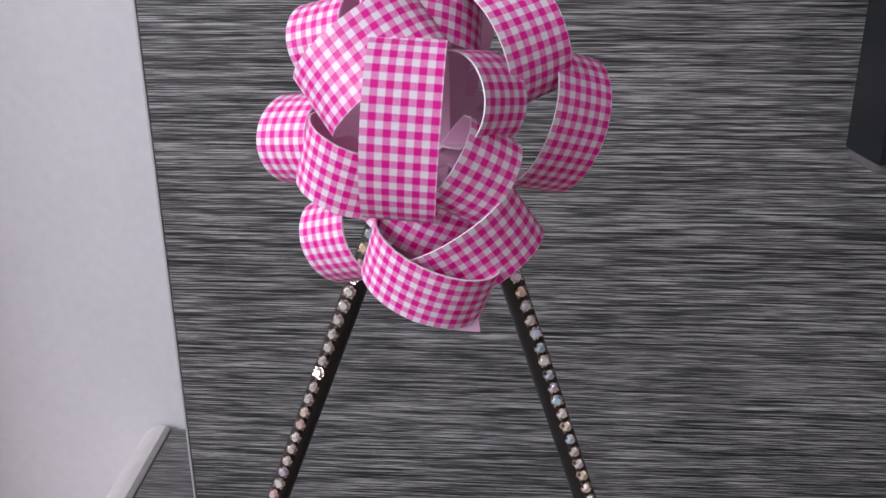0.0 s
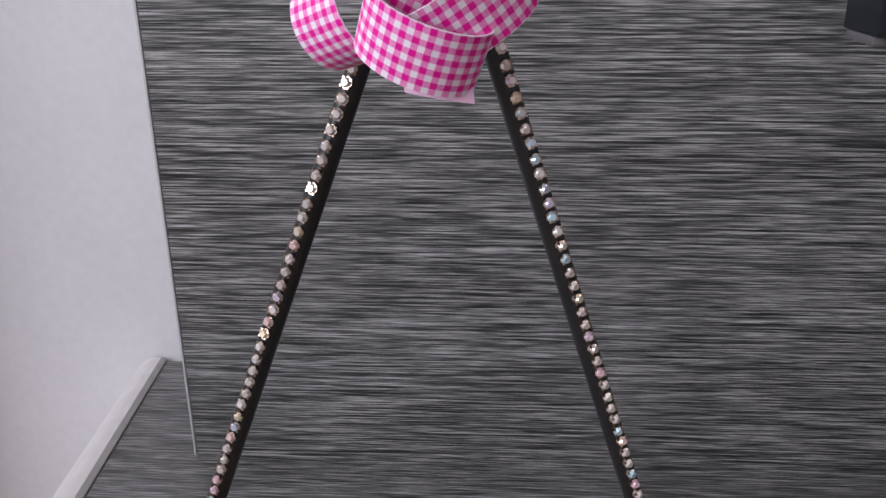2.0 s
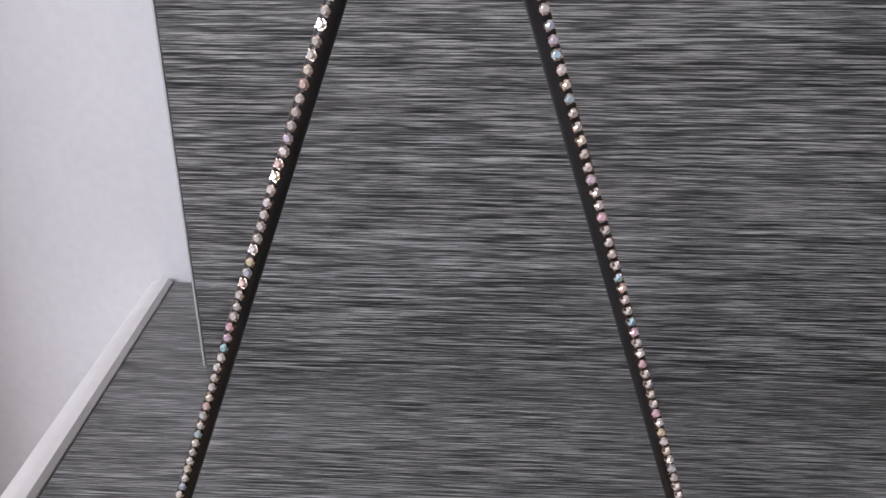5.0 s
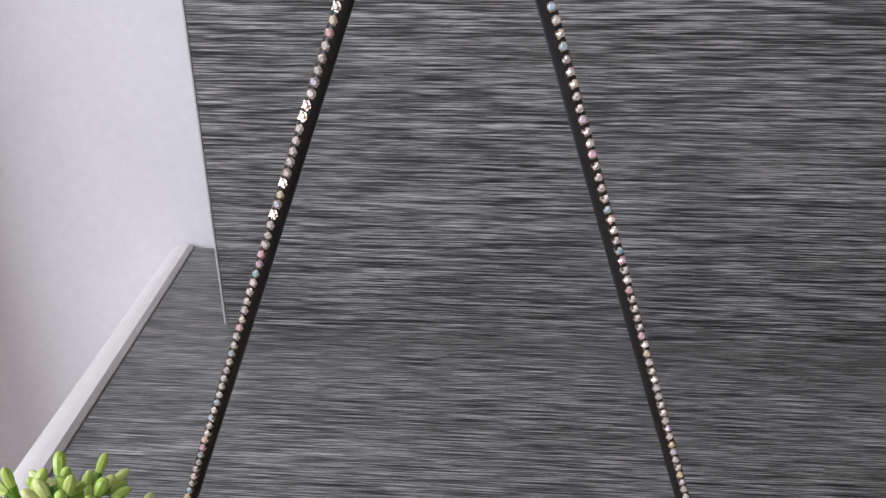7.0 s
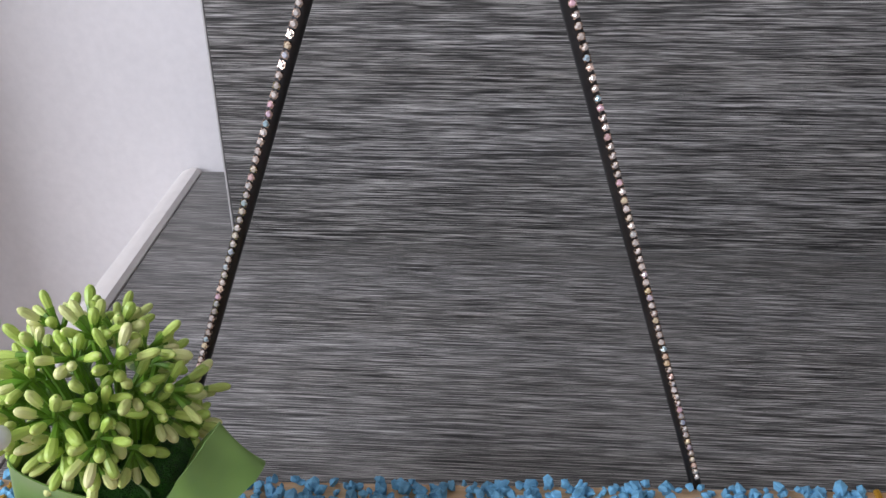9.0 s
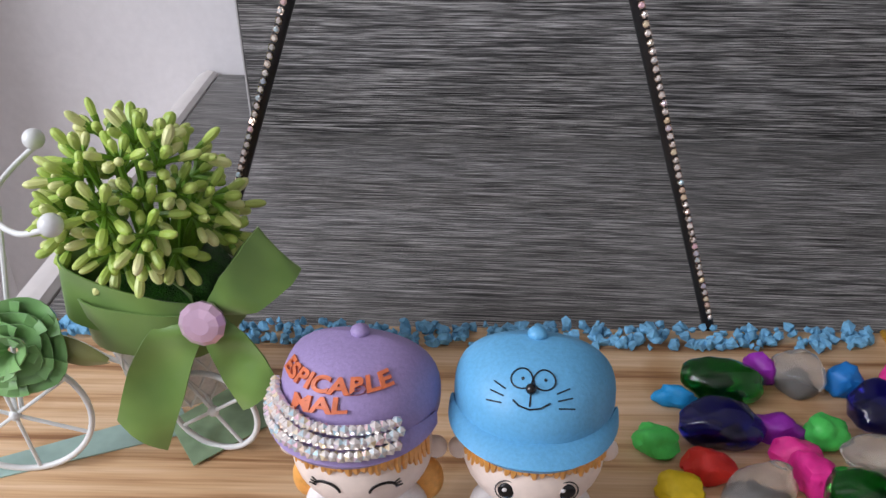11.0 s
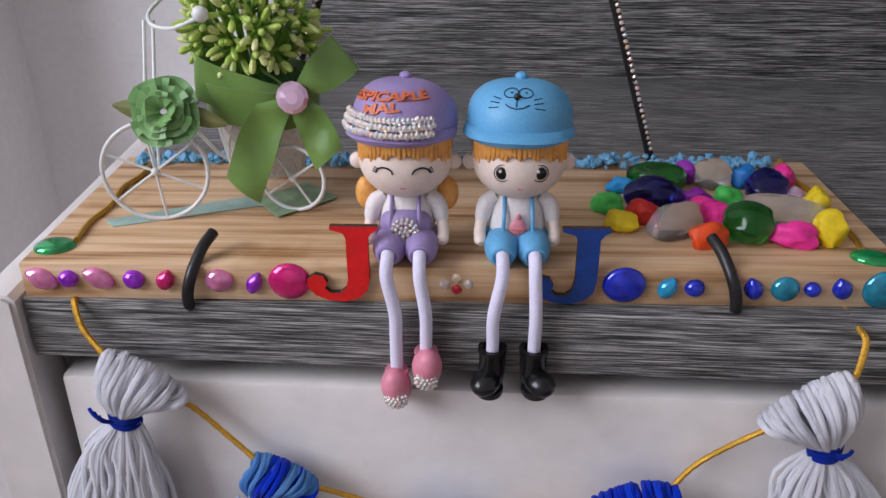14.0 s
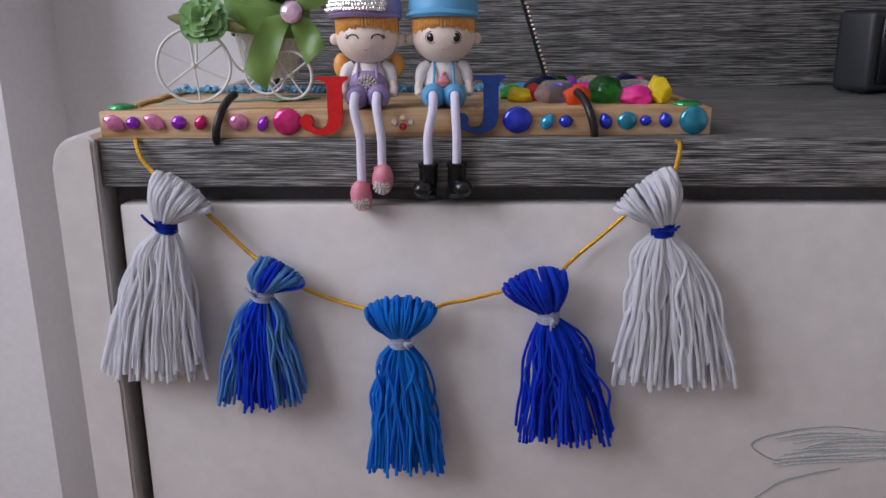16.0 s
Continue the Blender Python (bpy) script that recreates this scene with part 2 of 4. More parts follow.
def box(bm, lo, hi, bevel=0.0, mat=0, seg=2):
    lo, hi = Vector(lo), Vector(hi)
    r = bmesh.ops.create_cube(bm, size=1, matrix=Matrix.LocRotScale((lo + hi) / 2, None, hi - lo))
    fs = {f for v in r["verts"] for f in v.link_faces}
    set_mat(fs, mat)
    if bevel:
        es = list({e for v in r["verts"] for e in v.link_edges})
        n = bmesh.ops.bevel(bm, geom=es, offset=bevel, segments=seg, affect="EDGES", profile=0.5)
        set_mat(n["faces"], mat)
    return bm


def ball(bm, c, r, rot=None, mat=0, u=20, v=12):
    r = (r, r, r) if isinstance(r, (int, float)) else r
    g = bmesh.ops.create_uvsphere(bm, u_segments=u, v_segments=v, radius=1, matrix=Matrix.LocRotScale(c, rot, r))
    set_mat({f for w in g["verts"] for f in w.link_faces}, mat)
    return g["verts"]


def gem_ball(bm, c, r, mat=0):
    g = bmesh.ops.create_icosphere(bm, subdivisions=1, radius=r, matrix=Matrix.Translation(c))
    set_mat({f for w in g["verts"] for f in w.link_faces}, mat)


def tube(bm, pts, rad, seg=8, mat=0, closed=False, caps=True):
    """A round tube through pts; rad is one radius or one for each point."""
    pts = [Vector(p) for p in pts]
    n = len(pts)
    rads = rad if isinstance(rad, (list, tuple)) else [rad] * n
    rings, up, last = [], None, None
    for i, p in enumerate(pts):
        a, b = (pts[(i - 1) % n], pts[(i + 1) % n]) if closed else (pts[max(i - 1, 0)], pts[min(i + 1, n - 1)])
        d = (b - a).normalized()
        if up is None:
            up = d.orthogonal().normalized()
        else:
            up = last.rotation_difference(d) @ up
        up = (up - d * up.dot(d)).normalized()
        last = d
        side = d.cross(up)
        rings.append([bm.verts.new(p + (up * math.cos(k * math.tau / seg) + side * math.sin(k * math.tau / seg)) * rads[i]) for k in range(seg)])
    for i in range(n if closed else n - 1):
        a, b = rings[i], rings[(i + 1) % n]
        for k in range(seg):
            bm.faces.new((a[k], a[(k + 1) % seg], b[(k + 1) % seg], b[k])).material_index = mat
    if caps and not closed:
        for r in (rings[0][::-1], rings[-1]):
            bm.faces.new(r).material_index = mat
    return bm


def smooth_path(pts, n):
    """Catmull-Rom through pts, n steps a span."""
    pts = [Vector(p) for p in pts]
    q = [pts[0] * 2 - pts[1]] + pts + [pts[-1] * 2 - pts[-2]]
    out = []
    for i in range(1, len(q) - 2):
        a, b, c, d = q[i - 1:i + 3]
        for k in range(n):
            t = k / n
            out.append(0.5 * (2 * b + (c - a) * t + (2 * a - 5 * b + 4 * c - d) * t * t + (3 * b - a - 3 * c + d) * t ** 3))
    return out + [pts[-1]]


def lathe(bm, prof, c, seg=24, mat=0, sx=1.0, sy=1.0):
    rings = [[bm.verts.new((c[0] + r * sx * math.cos(k * math.tau / seg), c[1] + r * sy * math.sin(k * math.tau / seg), c[2] + z)) for k in range(seg)] for r, z in prof]
    for a, b in zip(rings, rings[1:]):
        for k in range(seg):
            bm.faces.new((a[k], a[(k + 1) % seg], b[(k + 1) % seg], b[k])).material_index = mat
    bm.faces.new(rings[0][::-1]).material_index = mat
    bm.faces.new(rings[-1]).material_index = mat


def prism(bm, pts, y0, y1, mat=0, side=0):
    a, b = [bm.verts.new((x, y0, z)) for x, z in pts], [bm.verts.new((x, y1, z)) for x, z in pts]
    for f in (bm.faces.new(a), bm.faces.new(b[::-1])):
        f.material_index = mat
    for i in range(len(pts)):
        j = (i + 1) % len(pts)
        bm.faces.new((a[i], b[i], b[j], a[j])).material_index = side


def sheet(bm, rows, thick, mats=(0, 1), uvw=None):
    """A thin ribbon from rows of points: front face, back face and rim. uvw: width in metres, to lay a pattern on it."""
    uv = bm.loops.layers.uv.verify()
    n, m = len(rows), len(rows[0])
    run = [0.0]
    for i in range(1, n):
        run.append(run[-1] + (rows[i][m // 2] - rows[i - 1][m // 2]).length)
    nor = []
    for i in range(n):
        line = []
        for j in range(m):
            d1 = rows[min(i + 1, n - 1)][j] - rows[max(i - 1, 0)][j]
            d2 = rows[i][min(j + 1, m - 1)] - rows[i][max(j - 1, 0)]
            c = d1.cross(d2)
            line.append(c.normalized() if c.length > 1e-12 else Vector((0, -1, 0)))
        nor.append(line)
    front = [[bm.verts.new(rows[i][j] + nor[i][j] * thick / 2) for j in range(m)] for i in range(n)]
    back = [[bm.verts.new(rows[i][j] - nor[i][j] * thick / 2) for j in range(m)] for i in range(n)]
    width = uvw or 0.01
    for i in range(n - 1):
        for j in range(m - 1):
            for g, mi in ((front, mats[0]), (back, mats[1])):
                f = bm.faces.new((g[i][j], g[i + 1][j], g[i + 1][j + 1], g[i][j + 1]))
                f.material_index = mi
                for lp, (a, b) in zip(f.loops, ((i, j), (i + 1, j), (i + 1, j + 1), (i, j + 1))):
                    lp[uv].uv = (b / (m - 1) * width, run[a])
    edge = [(i, 0) for i in range(n)] + [(n - 1, j) for j in range(1, m)] + [(i, m - 1) for i in range(n - 2, -1, -1)] + [(0, j) for j in range(m - 2, 0, -1)]
    for k in range(len(edge)):
        (a, b), (c, d) = edge[k], edge[(k + 1) % len(edge)]
        bm.faces.new((front[a][b], front[c][d], back[c][d], back[a][b])).material_index = mats[1]


def lump(c, r, rotz, seed, rough, subdiv=3):
    """A pebble: a sphere flattened, bent by noise, with its foot on the plank."""
    bm = bmesh.new()
    bmesh.ops.create_icosphere(bm, subdivisions=subdiv, radius=1)
    off = Vector((seed * 3.7, seed * 1.3, seed * 2.1))
    for v in bm.verts:
        d = v.co.normalized()
        v.co = d * (1 + rough * noise.noise(d * 1.3 + off) + rough * 0.4 * noise.noise(d * 3.1 + off))
        v.co.z = max(v.co.z, -0.72)
    bm.transform(Matrix.LocRotScale(c, Euler((0, 0, radians(rotz))), r))
    low = min(v.co.z for v in bm.verts)
    bm.transform(Matrix.Translation((0, 0, c[2] - low)))
    return bm


# ---- the room ----
T, P = 0.80, 0.818
TURN_A = radians(2.2)
BACK = 0.53
PIVOT = Matrix.Translation((-0.2025, 0, 0))
TURNED = PIVOT @ Matrix.Rotation(-TURN_A, 4, "Z") @ PIVOT.inverted()


def turned(ob):
    """Room and dresser stand turned by a few degrees against the plank."""
    ob.matrix_basis = TURNED @ ob.matrix_basis
    return ob


def wall(name, lo, hi, mat=WALL):
    bm = bmesh.new()
    box(bm, lo, hi)
    return turned(solo(name, bm, mat, ((lo[0] + hi[0]) / 2, (lo[1] + hi[1]) / 2, lo[2]), "", "", kind="structure", smooth=False))

wall("floor", (-1.6, -2.6, -0.1), (2.3, BACK + 0.1, 0), FLOORM)
wall("ceiling", (-1.6, -2.6, 2.5), (2.3, BACK + 0.1, 2.6), CEIL)
wall("wall_north", (-0.4874, BACK, 0), (2.3, BACK + 0.1, 2.5))
wall("wall_pier", (-1.5, 0.39, 0), (-0.4874, BACK + 0.1, 2.5))
wall("wall_east", (2.2, -2.5, 0), (2.3, BACK, 2.5))
wall("wall_south", (-1.6, -2.6, 0), (2.3, -2.5, 2.5))
bm = bmesh.new()
for lo, hi in (((-1.6, -2.5, 0), (-1.5, WIN_Y0, 2.5)), ((-1.6, WIN_Y1, 0), (-1.5, BACK + 0.1, 2.5)), ((-1.6, WIN_Y0, 0), (-1.5, WIN_Y1, WIN_Z0)), ((-1.6, WIN_Y0, WIN_Z1), (-1.5, WIN_Y1, 2.5))):
    box(bm, lo, hi)
turned(solo("wall_west", bm, WALL, (-1.55, -1, 0), "", "", kind="structure", smooth=False))
win = turned(thing("window_1", (-1.55, (WIN_Y0 + WIN_Y1) / 2, WIN_Z0), "white framed window letting in soft daylight", "window", kind="structure"))
bm = bmesh.new()
for lo, hi in (((-1.58, WIN_Y0, WIN_Z0), (-1.55, WIN_Y0 + 0.04, WIN_Z1)), ((-1.58, WIN_Y1 - 0.04, WIN_Z0), (-1.55, WIN_Y1, WIN_Z1)), ((-1.58, WIN_Y0 + 0.04, WIN_Z0), (-1.55, WIN_Y1 - 0.04, WIN_Z0 + 0.04)), ((-1.58, WIN_Y0 + 0.04, WIN_Z1 - 0.04), (-1.55, WIN_Y1 - 0.04, WIN_Z1))):
    box(bm, lo, hi)
part("window_frame", bm, LACQ, win, smooth=False)

# ---- the dresser ----
dresser = turned(thing("dresser", (0.4, 0.2, 0), "white lacquered dresser with dark grey wood-grain top", "dresser"))
def splay(bm):
    """The dresser's left end runs back a little outwards."""
    for v in bm.verts:
        if v.co.x < 0:
            v.co.x -= (0.056 if v.co.x < -0.215 else 0.064) * max(0.0, v.co.y)
bm = bmesh.new()
box(bm, (-0.2025, 0.0, 0.768), (1.02, BACK - 0.004, T), 0.0012)
splay(bm)
part("top", bm, LAM, dresser, "dark grey brushed wood-grain laminate top")
def end_panel(x0, x1, flip):
    bm = bmesh.new()
    r, zt = 0.020, T + 0.003
    pts = [(x0, 0.0), (x0, zt - r)] + [(x0 + r - r * math.cos(a), zt - r + r * math.sin(a)) for a in [k * math.pi / 2 / 8 for k in range(1, 9)]] + [(x1 - 0.003, zt), (x1, zt - 0.003), (x1, 0.0)]
    if flip:
        pts = [(x0 + x1 - x, z) for x, z in pts][::-1]
    prism(bm, pts, -0.006, BACK - 0.002)
    bmesh.ops.bevel(bm, geom=[e for e in bm.edges if abs(e.verts[0].co.y - e.verts[1].co.y) < 1e-6], offset=0.002, segments=2, affect="EDGES")
    splay(bm)
    return bm
part("end_panel", end_panel(-0.2325, -0.2035, False), LACQ, dresser, "white end panel with a rounded top edge")
part("end_panel", end_panel(1.021, 1.056, True), LACQ, dresser, "white end panel with a rounded top edge")
# carcass coloured dark: the shade in the gaps round the drawers is painted in
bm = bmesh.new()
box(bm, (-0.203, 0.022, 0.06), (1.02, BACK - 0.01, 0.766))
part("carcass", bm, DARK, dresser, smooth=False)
for z0, z1 in ((0.44, 0.756), (0.10, 0.43)):
    bm = bmesh.new()
    box(bm, (-0.194, 0.001, z0), (1.01, 0.021, z1), 0.0025)
    part("drawer_front", bm, LACQ, dresser, "white lacquered drawer front with faint pencil scribbles" if z0 > 0.4 else "")
panel = turned(thing("back_panel", (0.4, 0.405, T), "upright dark grey wood-grain panel standing on the dresser", "panel"))
bm = bmesh.new()
box(bm, (-0.1698, 0.3995, T), (1.02, 0.4175, 1.62), 0.001)
part("board", bm, LAM, panel)
bm = bmesh.new()
box(bm, (-0.1710, 0.3990, T + 0.004), (-0.1696, 0.4180, 1.62), 0.0003)
part("edge_band", bm, LAM_EDGE, panel, "pale edge banding")

# scribbles drawn on the drawer front
def scribble(pts, w, mat, label):
    bm = bmesh.new()
    path = smooth_path([(x, 0.0006, z) for x, z in pts], 6)
    n = len(path)
    tube(bm, path, [w * (0.4 + 0.6 * math.sin(math.pi * (i + 0.5) / n)) for i in range(n)], 5)
    turned(solo("pencil_mark", bm, mat, (pts[0][0], 0.0, pts[0][1]), label, "mark", "pencil scribble"))
scribble([(0.333, 0.5935), (0.296, 0.5972), (0.259, 0.5916), (0.2415, 0.5833), (0.2525, 0.5731), (0.2683, 0.5685)], 0.0005, PENCIL, "thin grey pencil scribble on the drawer front")
scribble([(0.247, 0.5389), (0.2637, 0.5528), (0.2822, 0.5593), (0.3053, 0.5648)], 0.0006, PENCIL, "thin grey pencil scribble on the drawer front")
rs = random.Random(4)
for k in range(13):
    x, z = 0.256 + rs.random() * 0.028, 0.566 + k * 0.0018
    scribble([(x, z), (x + 0.025, z + 0.003 + rs.random() * 0.003), (x + 0.05 + rs.random() * 0.03, z + 0.005)], 0.0005 + 0.0005 * rs.random(), PENCIL2, "pale grey-green pencil shading on the drawer front")

# black things on the dresser
SX, SY = 0.428, 0.255
spk = thing("speaker", (SX, SY, T), "small black rounded loudspeaker on the dresser top", "speaker")
bm = bmesh.new()
box(bm, (SX, SY, T + 0.002), (SX + 0.105, SY + 0.042, T + 0.079), 0.007, seg=4)
part("cabinet", bm, SPEAKER, spk)
bm = bmesh.new()
box(bm, (SX + 0.008, SY - 0.004, T + 0.01), (SX + 0.097, SY + 0.0005, T + 0.071), 0.003)
part("grille", bm, SCREEN, spk, "glossy black front")
for x in (SX + 0.014, SX + 0.09):
    bm = bmesh.new()
    lathe(bm, [(0.005, 0), (0.005, 0.003)], (x, SY + 0.021, T), 12)
    part("rubber_foot", bm, RUBBER, spk)
spk.rotation_euler.z = radians(30)
tv = turned(thing("flat_screen", (0.4, 0.30, 1.08), "black flat screen mounted on the grey panel", "screen"))
bm = bmesh.new()
prism(bm, [(0.1460, 1.0835), (0.1685, 1.0835), (0.1650, 1.42), (0.1425, 1.42)], 0.263, 0.292)
part("frame", bm, SCREEN, tv, "dark blue-black side frame", smooth=False)
bm = bmesh.new()
prism(bm, [(0.1705, 1.0905), (0.62, 1.0905), (0.62, 1.42), (0.1665, 1.42)], 0.268, 0.291)
part("display", bm, BLACKP, tv, "glossy black display", smooth=False)
for x in (0.1490, 0.1660):
    bm = bmesh.new()
    box(bm, (x - 0.003, 0.265, 1.0797), (x + 0.003, 0.290, 1.0833), 0.001)
    part("corner_clip", bm, DARK, tv, "dark grey clip")
bm = bmesh.new()
box(bm, (0.34, 0.291, 1.20), (0.44, 0.3995, 1.30), 0.004)
part("wall_mount", bm, DARK, tv, "dark steel mount")

# ---- the plank ----
plank = thing("wooden_plank", (0, 0.06, T), "pale pine plank with coloured gems glued along its edge", "plank")
bm = bmesh.new()
box(bm, (-0.2, 0.0, T), (0.2, 0.138, P), 0.001)
part("board", bm, PINE, plank)

GEM = {k: paint("gem_" + k, c, 0.04, 0.30, 160, 0, metal=0.45, coat=1.0, wear=170) for k, c in {
    "pink": (0.98, 0.26, 0.50), "purple": (0.36, 0.010, 0.66), "magenta": (0.98, 0.010, 0.22), "cyan": (0.01, 0.36, 0.66),
    "blue": (0.008, 0.03, 0.62), "teal": (0.005, 0.28, 0.42), "green": (0.005, 0.36, 0.09), "red": (0.6, 0.0, 0.03)}.items()}
def cabochon(c, ru, rv, rot, depth, facing, shape="oval"):
    """A domed gem lying on a face: facing 'front' (towards -y) or 'up'."""
    bm = bmesh.new()
    rings, N = [], 28
    for lev in range(7):
        a = lev / 6 * math.pi / 2
        k, h = math.cos(a), math.sin(a) * depth
        ring = []
        for i in range(N):
            t = i * math.tau / N
            x, y = math.cos(t), math.sin(t)
            if shape == "tear":
                x, y = x, y * (1 - 0.55 * max(0, x) ** 2)
            elif shape == "marquise":
                y = y * (1 - 0.35 * x * x)
            ring.append((x * ru * max(k, 0.05), y * rv * max(k, 0.05), h + 0.0006))
        rings.append(ring)
    rings.insert(0, [(x, y, 0) for x, y, z in rings[0]])
    R = Matrix.Rotation(radians(rot), 4, "Z")
    F = Matrix.Rotation(radians(90), 4, "X") if facing == "front" else Matrix.Identity(4)
    vs = [[bm.verts.new(Matrix.Translation(c) @ F @ R @ Vector(p)) for p in r] for r in rings]
    for a, b in zip(vs, vs[1:]):
        for i in range(N):
            bm.faces.new((a[i], a[(i + 1) % N], b[(i + 1) % N], b[i]))
    bm.faces.new(vs[-1])
    bm.faces.new(vs[0][::-1])
    return bm
for x, z, ru, rv, rot, col, shape in (
    (-0.1905, 0.8105, 0.0078, 0.0052, -28, "pink", "marquise"), (-0.178, 0.8105, 0.0046, 0.0043, 0, "purple", "oval"), (-0.164, 0.811, 0.0078, 0.0050, -28, "pink", "marquise"),
    (-0.148, 0.8105, 0.0050, 0.0047, 0, "purple", "oval"), (-0.1335, 0.8105, 0.0053, 0.0042, 70, "magenta", "tear"), (-0.109, 0.8105, 0.0064, 0.0057, 0, "pink", "oval"),
    (-0.093, 0.8095, 0.0056, 0.0036, 65, "purple", "tear"), (-0.077, 0.8105, 0.0096, 0.0090, 0, "magenta", "oval"), (0.0735, 0.8105, 0.0098, 0.0088, 0, "blue", "oval"),
    (0.093, 0.8095, 0.0056, 0.0042, 60, "cyan", "tear"), (0.105, 0.8095, 0.0046, 0.0042, 0, "blue", "oval"), (0.131, 0.8095, 0.0056, 0.0043, 110, "blue", "tear"),
    (0.145, 0.8095, 0.0064, 0.0060, 0, "teal", "oval"), (0.157, 0.8095, 0.0038, 0.0036, 0, "blue", "oval"), (0.170, 0.8100, 0.0054, 0.0044, 110, "blue", "tear"), (0.1885, 0.8095, 0.0094, 0.0093, 0, "teal", "oval")):
    part("gem", cabochon((x, 0.0, z), ru, rv, rot, 0.0036, "front", shape), GEM[col], plank, col + " cabochon gem")
part("gem", cabochon((-0.190, 0.016, P), 0.0095, 0.0078, 12, 0.0035, "up"), GEM["green"], plank, "green cabochon gem")
part("gem", cabochon((0.187, 0.013, P), 0.0095, 0.0070, -20, 0.003, "up"), GEM["green"], plank, "green cabochon gem")
for x, z, c in ((-0.0068, 0.8095, CRYSTAL), (-0.0016, 0.8125, CRYSTAL), (0.0038, 0.8095, CRYSTAL), (-0.0014, 0.8068, GEM["red"])):
    bm = bmesh.new()
    bmesh.ops.create_cone(bm, cap_ends=True, segments=12, radius1=0.0025, radius2=0.0013, depth=0.0016, matrix=Matrix.Translation((x, -0.0008, z)) @ Matrix.Rotation(radians(90), 4, "X"))
    part("rhinestone", bm, c, plank, "", smooth=False)

# ---- the rods with rhinestone chains ----
frame_t = thing("rod_frame", (0.006, 0.13, T), "black rubber-covered rods wrapped under the plank and trimmed with rhinestones", "rod frame")
RODR, PITCH = 0.0026, 0.0035
bm = bmesh.new()
bmesh.ops.create_cone(bm, cap_ends=True, segments=10, radius1=0.00125, radius2=0.00075, depth=0.0011)
for f in bm.faces:
    f.material_index = 0
bmesh.ops.translate(bm, verts=bm.verts, vec=(0, 0, 0.0009))
r = bmesh.ops.create_cone(bm, cap_ends=True, segments=8, radius1=0.0012, radius2=0.00138, depth=0.0010)
set_mat({f for v in r["verts"] for f in v.link_faces}, 1)
for k in range(4):
    a = k * math.pi / 2 + 0.78
    r = bmesh.ops.create_cube(bm, size=0.0005, matrix=Matrix.Translation((0.00125 * math.cos(a), 0.00125 * math.sin(a), 0.0007)))
    set_mat({f for v in r["verts"] for f in v.link_faces}, 1)
stone_me = finish(bm, [CRYSTAL, ROSEGOLD], False, "rhinestone")
for side, foot, apex, out, hook_x in (("right", Vector((0.1112, 0.1400, P + 0.001)), Vector((0.0112, 0.1258, 1.118)), 0.55, 0.1235), ("left", Vector((-0.1135, 0.1400, P + 0.001)), Vector((-0.0006, 0.1258, 1.118)), -0.45, -0.1235)):
    sgn = 1 if side == "right" else -1
    dx = apex - foot
    pts = [apex + dx * 0.01, foot + dx * 0.5, foot, foot + Vector((sgn * 0.001, 0.0005, -0.014)), foot + Vector((sgn * 0.002, -0.006, -0.0205))]
    bm = bmesh.new()
    tube(bm, smooth_path(pts, 8), RODR, 12)
    rod = part("rod", bm, RUBBER, frame_t, "black rubber-covered rod")
    bm = bmesh.new()
    hx = hook_x
    tube(bm, smooth_path([(hx, 0.004, T - 0.0032), (hx, -0.003, T - 0.001), (hx - sgn * 0.001, -0.0045, T + 0.007), (hx - sgn * 0.0035, -0.002, T + 0.0160), (hx - sgn * 0.0065, 0.007, T + 0.0235), (hx - sgn * 0.0095, 0.0155, T + 0.0270)], 6), 0.0027, 12)
    part("hook_end", bm, RUBBER, frame_t, "black curled rod end")
    d = dx.normalized()
    facing = (Vector((out * 0.8, -1, 0.0))).normalized()
    facing = (facing - d * facing.dot(d)).normalized()
    x_ax = d.cross(facing).normalized()
    rot = Matrix((x_ax, d, facing)).transposed().to_4x4()
    n = int((apex - foot).length / PITCH)
    for i in range(2, n):
        ob = new("rhinestone", stone_me)
        ob.parent = rod
        c = foot + d * (i * PITCH) + facing * (RODR + 0.0002)
        ob.matrix_local = Matrix.Translation(c - ORIGIN[rod]) @ rot @ Matrix.Rotation(rs.uniform(-0.25, 0.25), 4, "X") @ Matrix.Rotation(rs.uniform(-0.25, 0.25), 4, "Y")

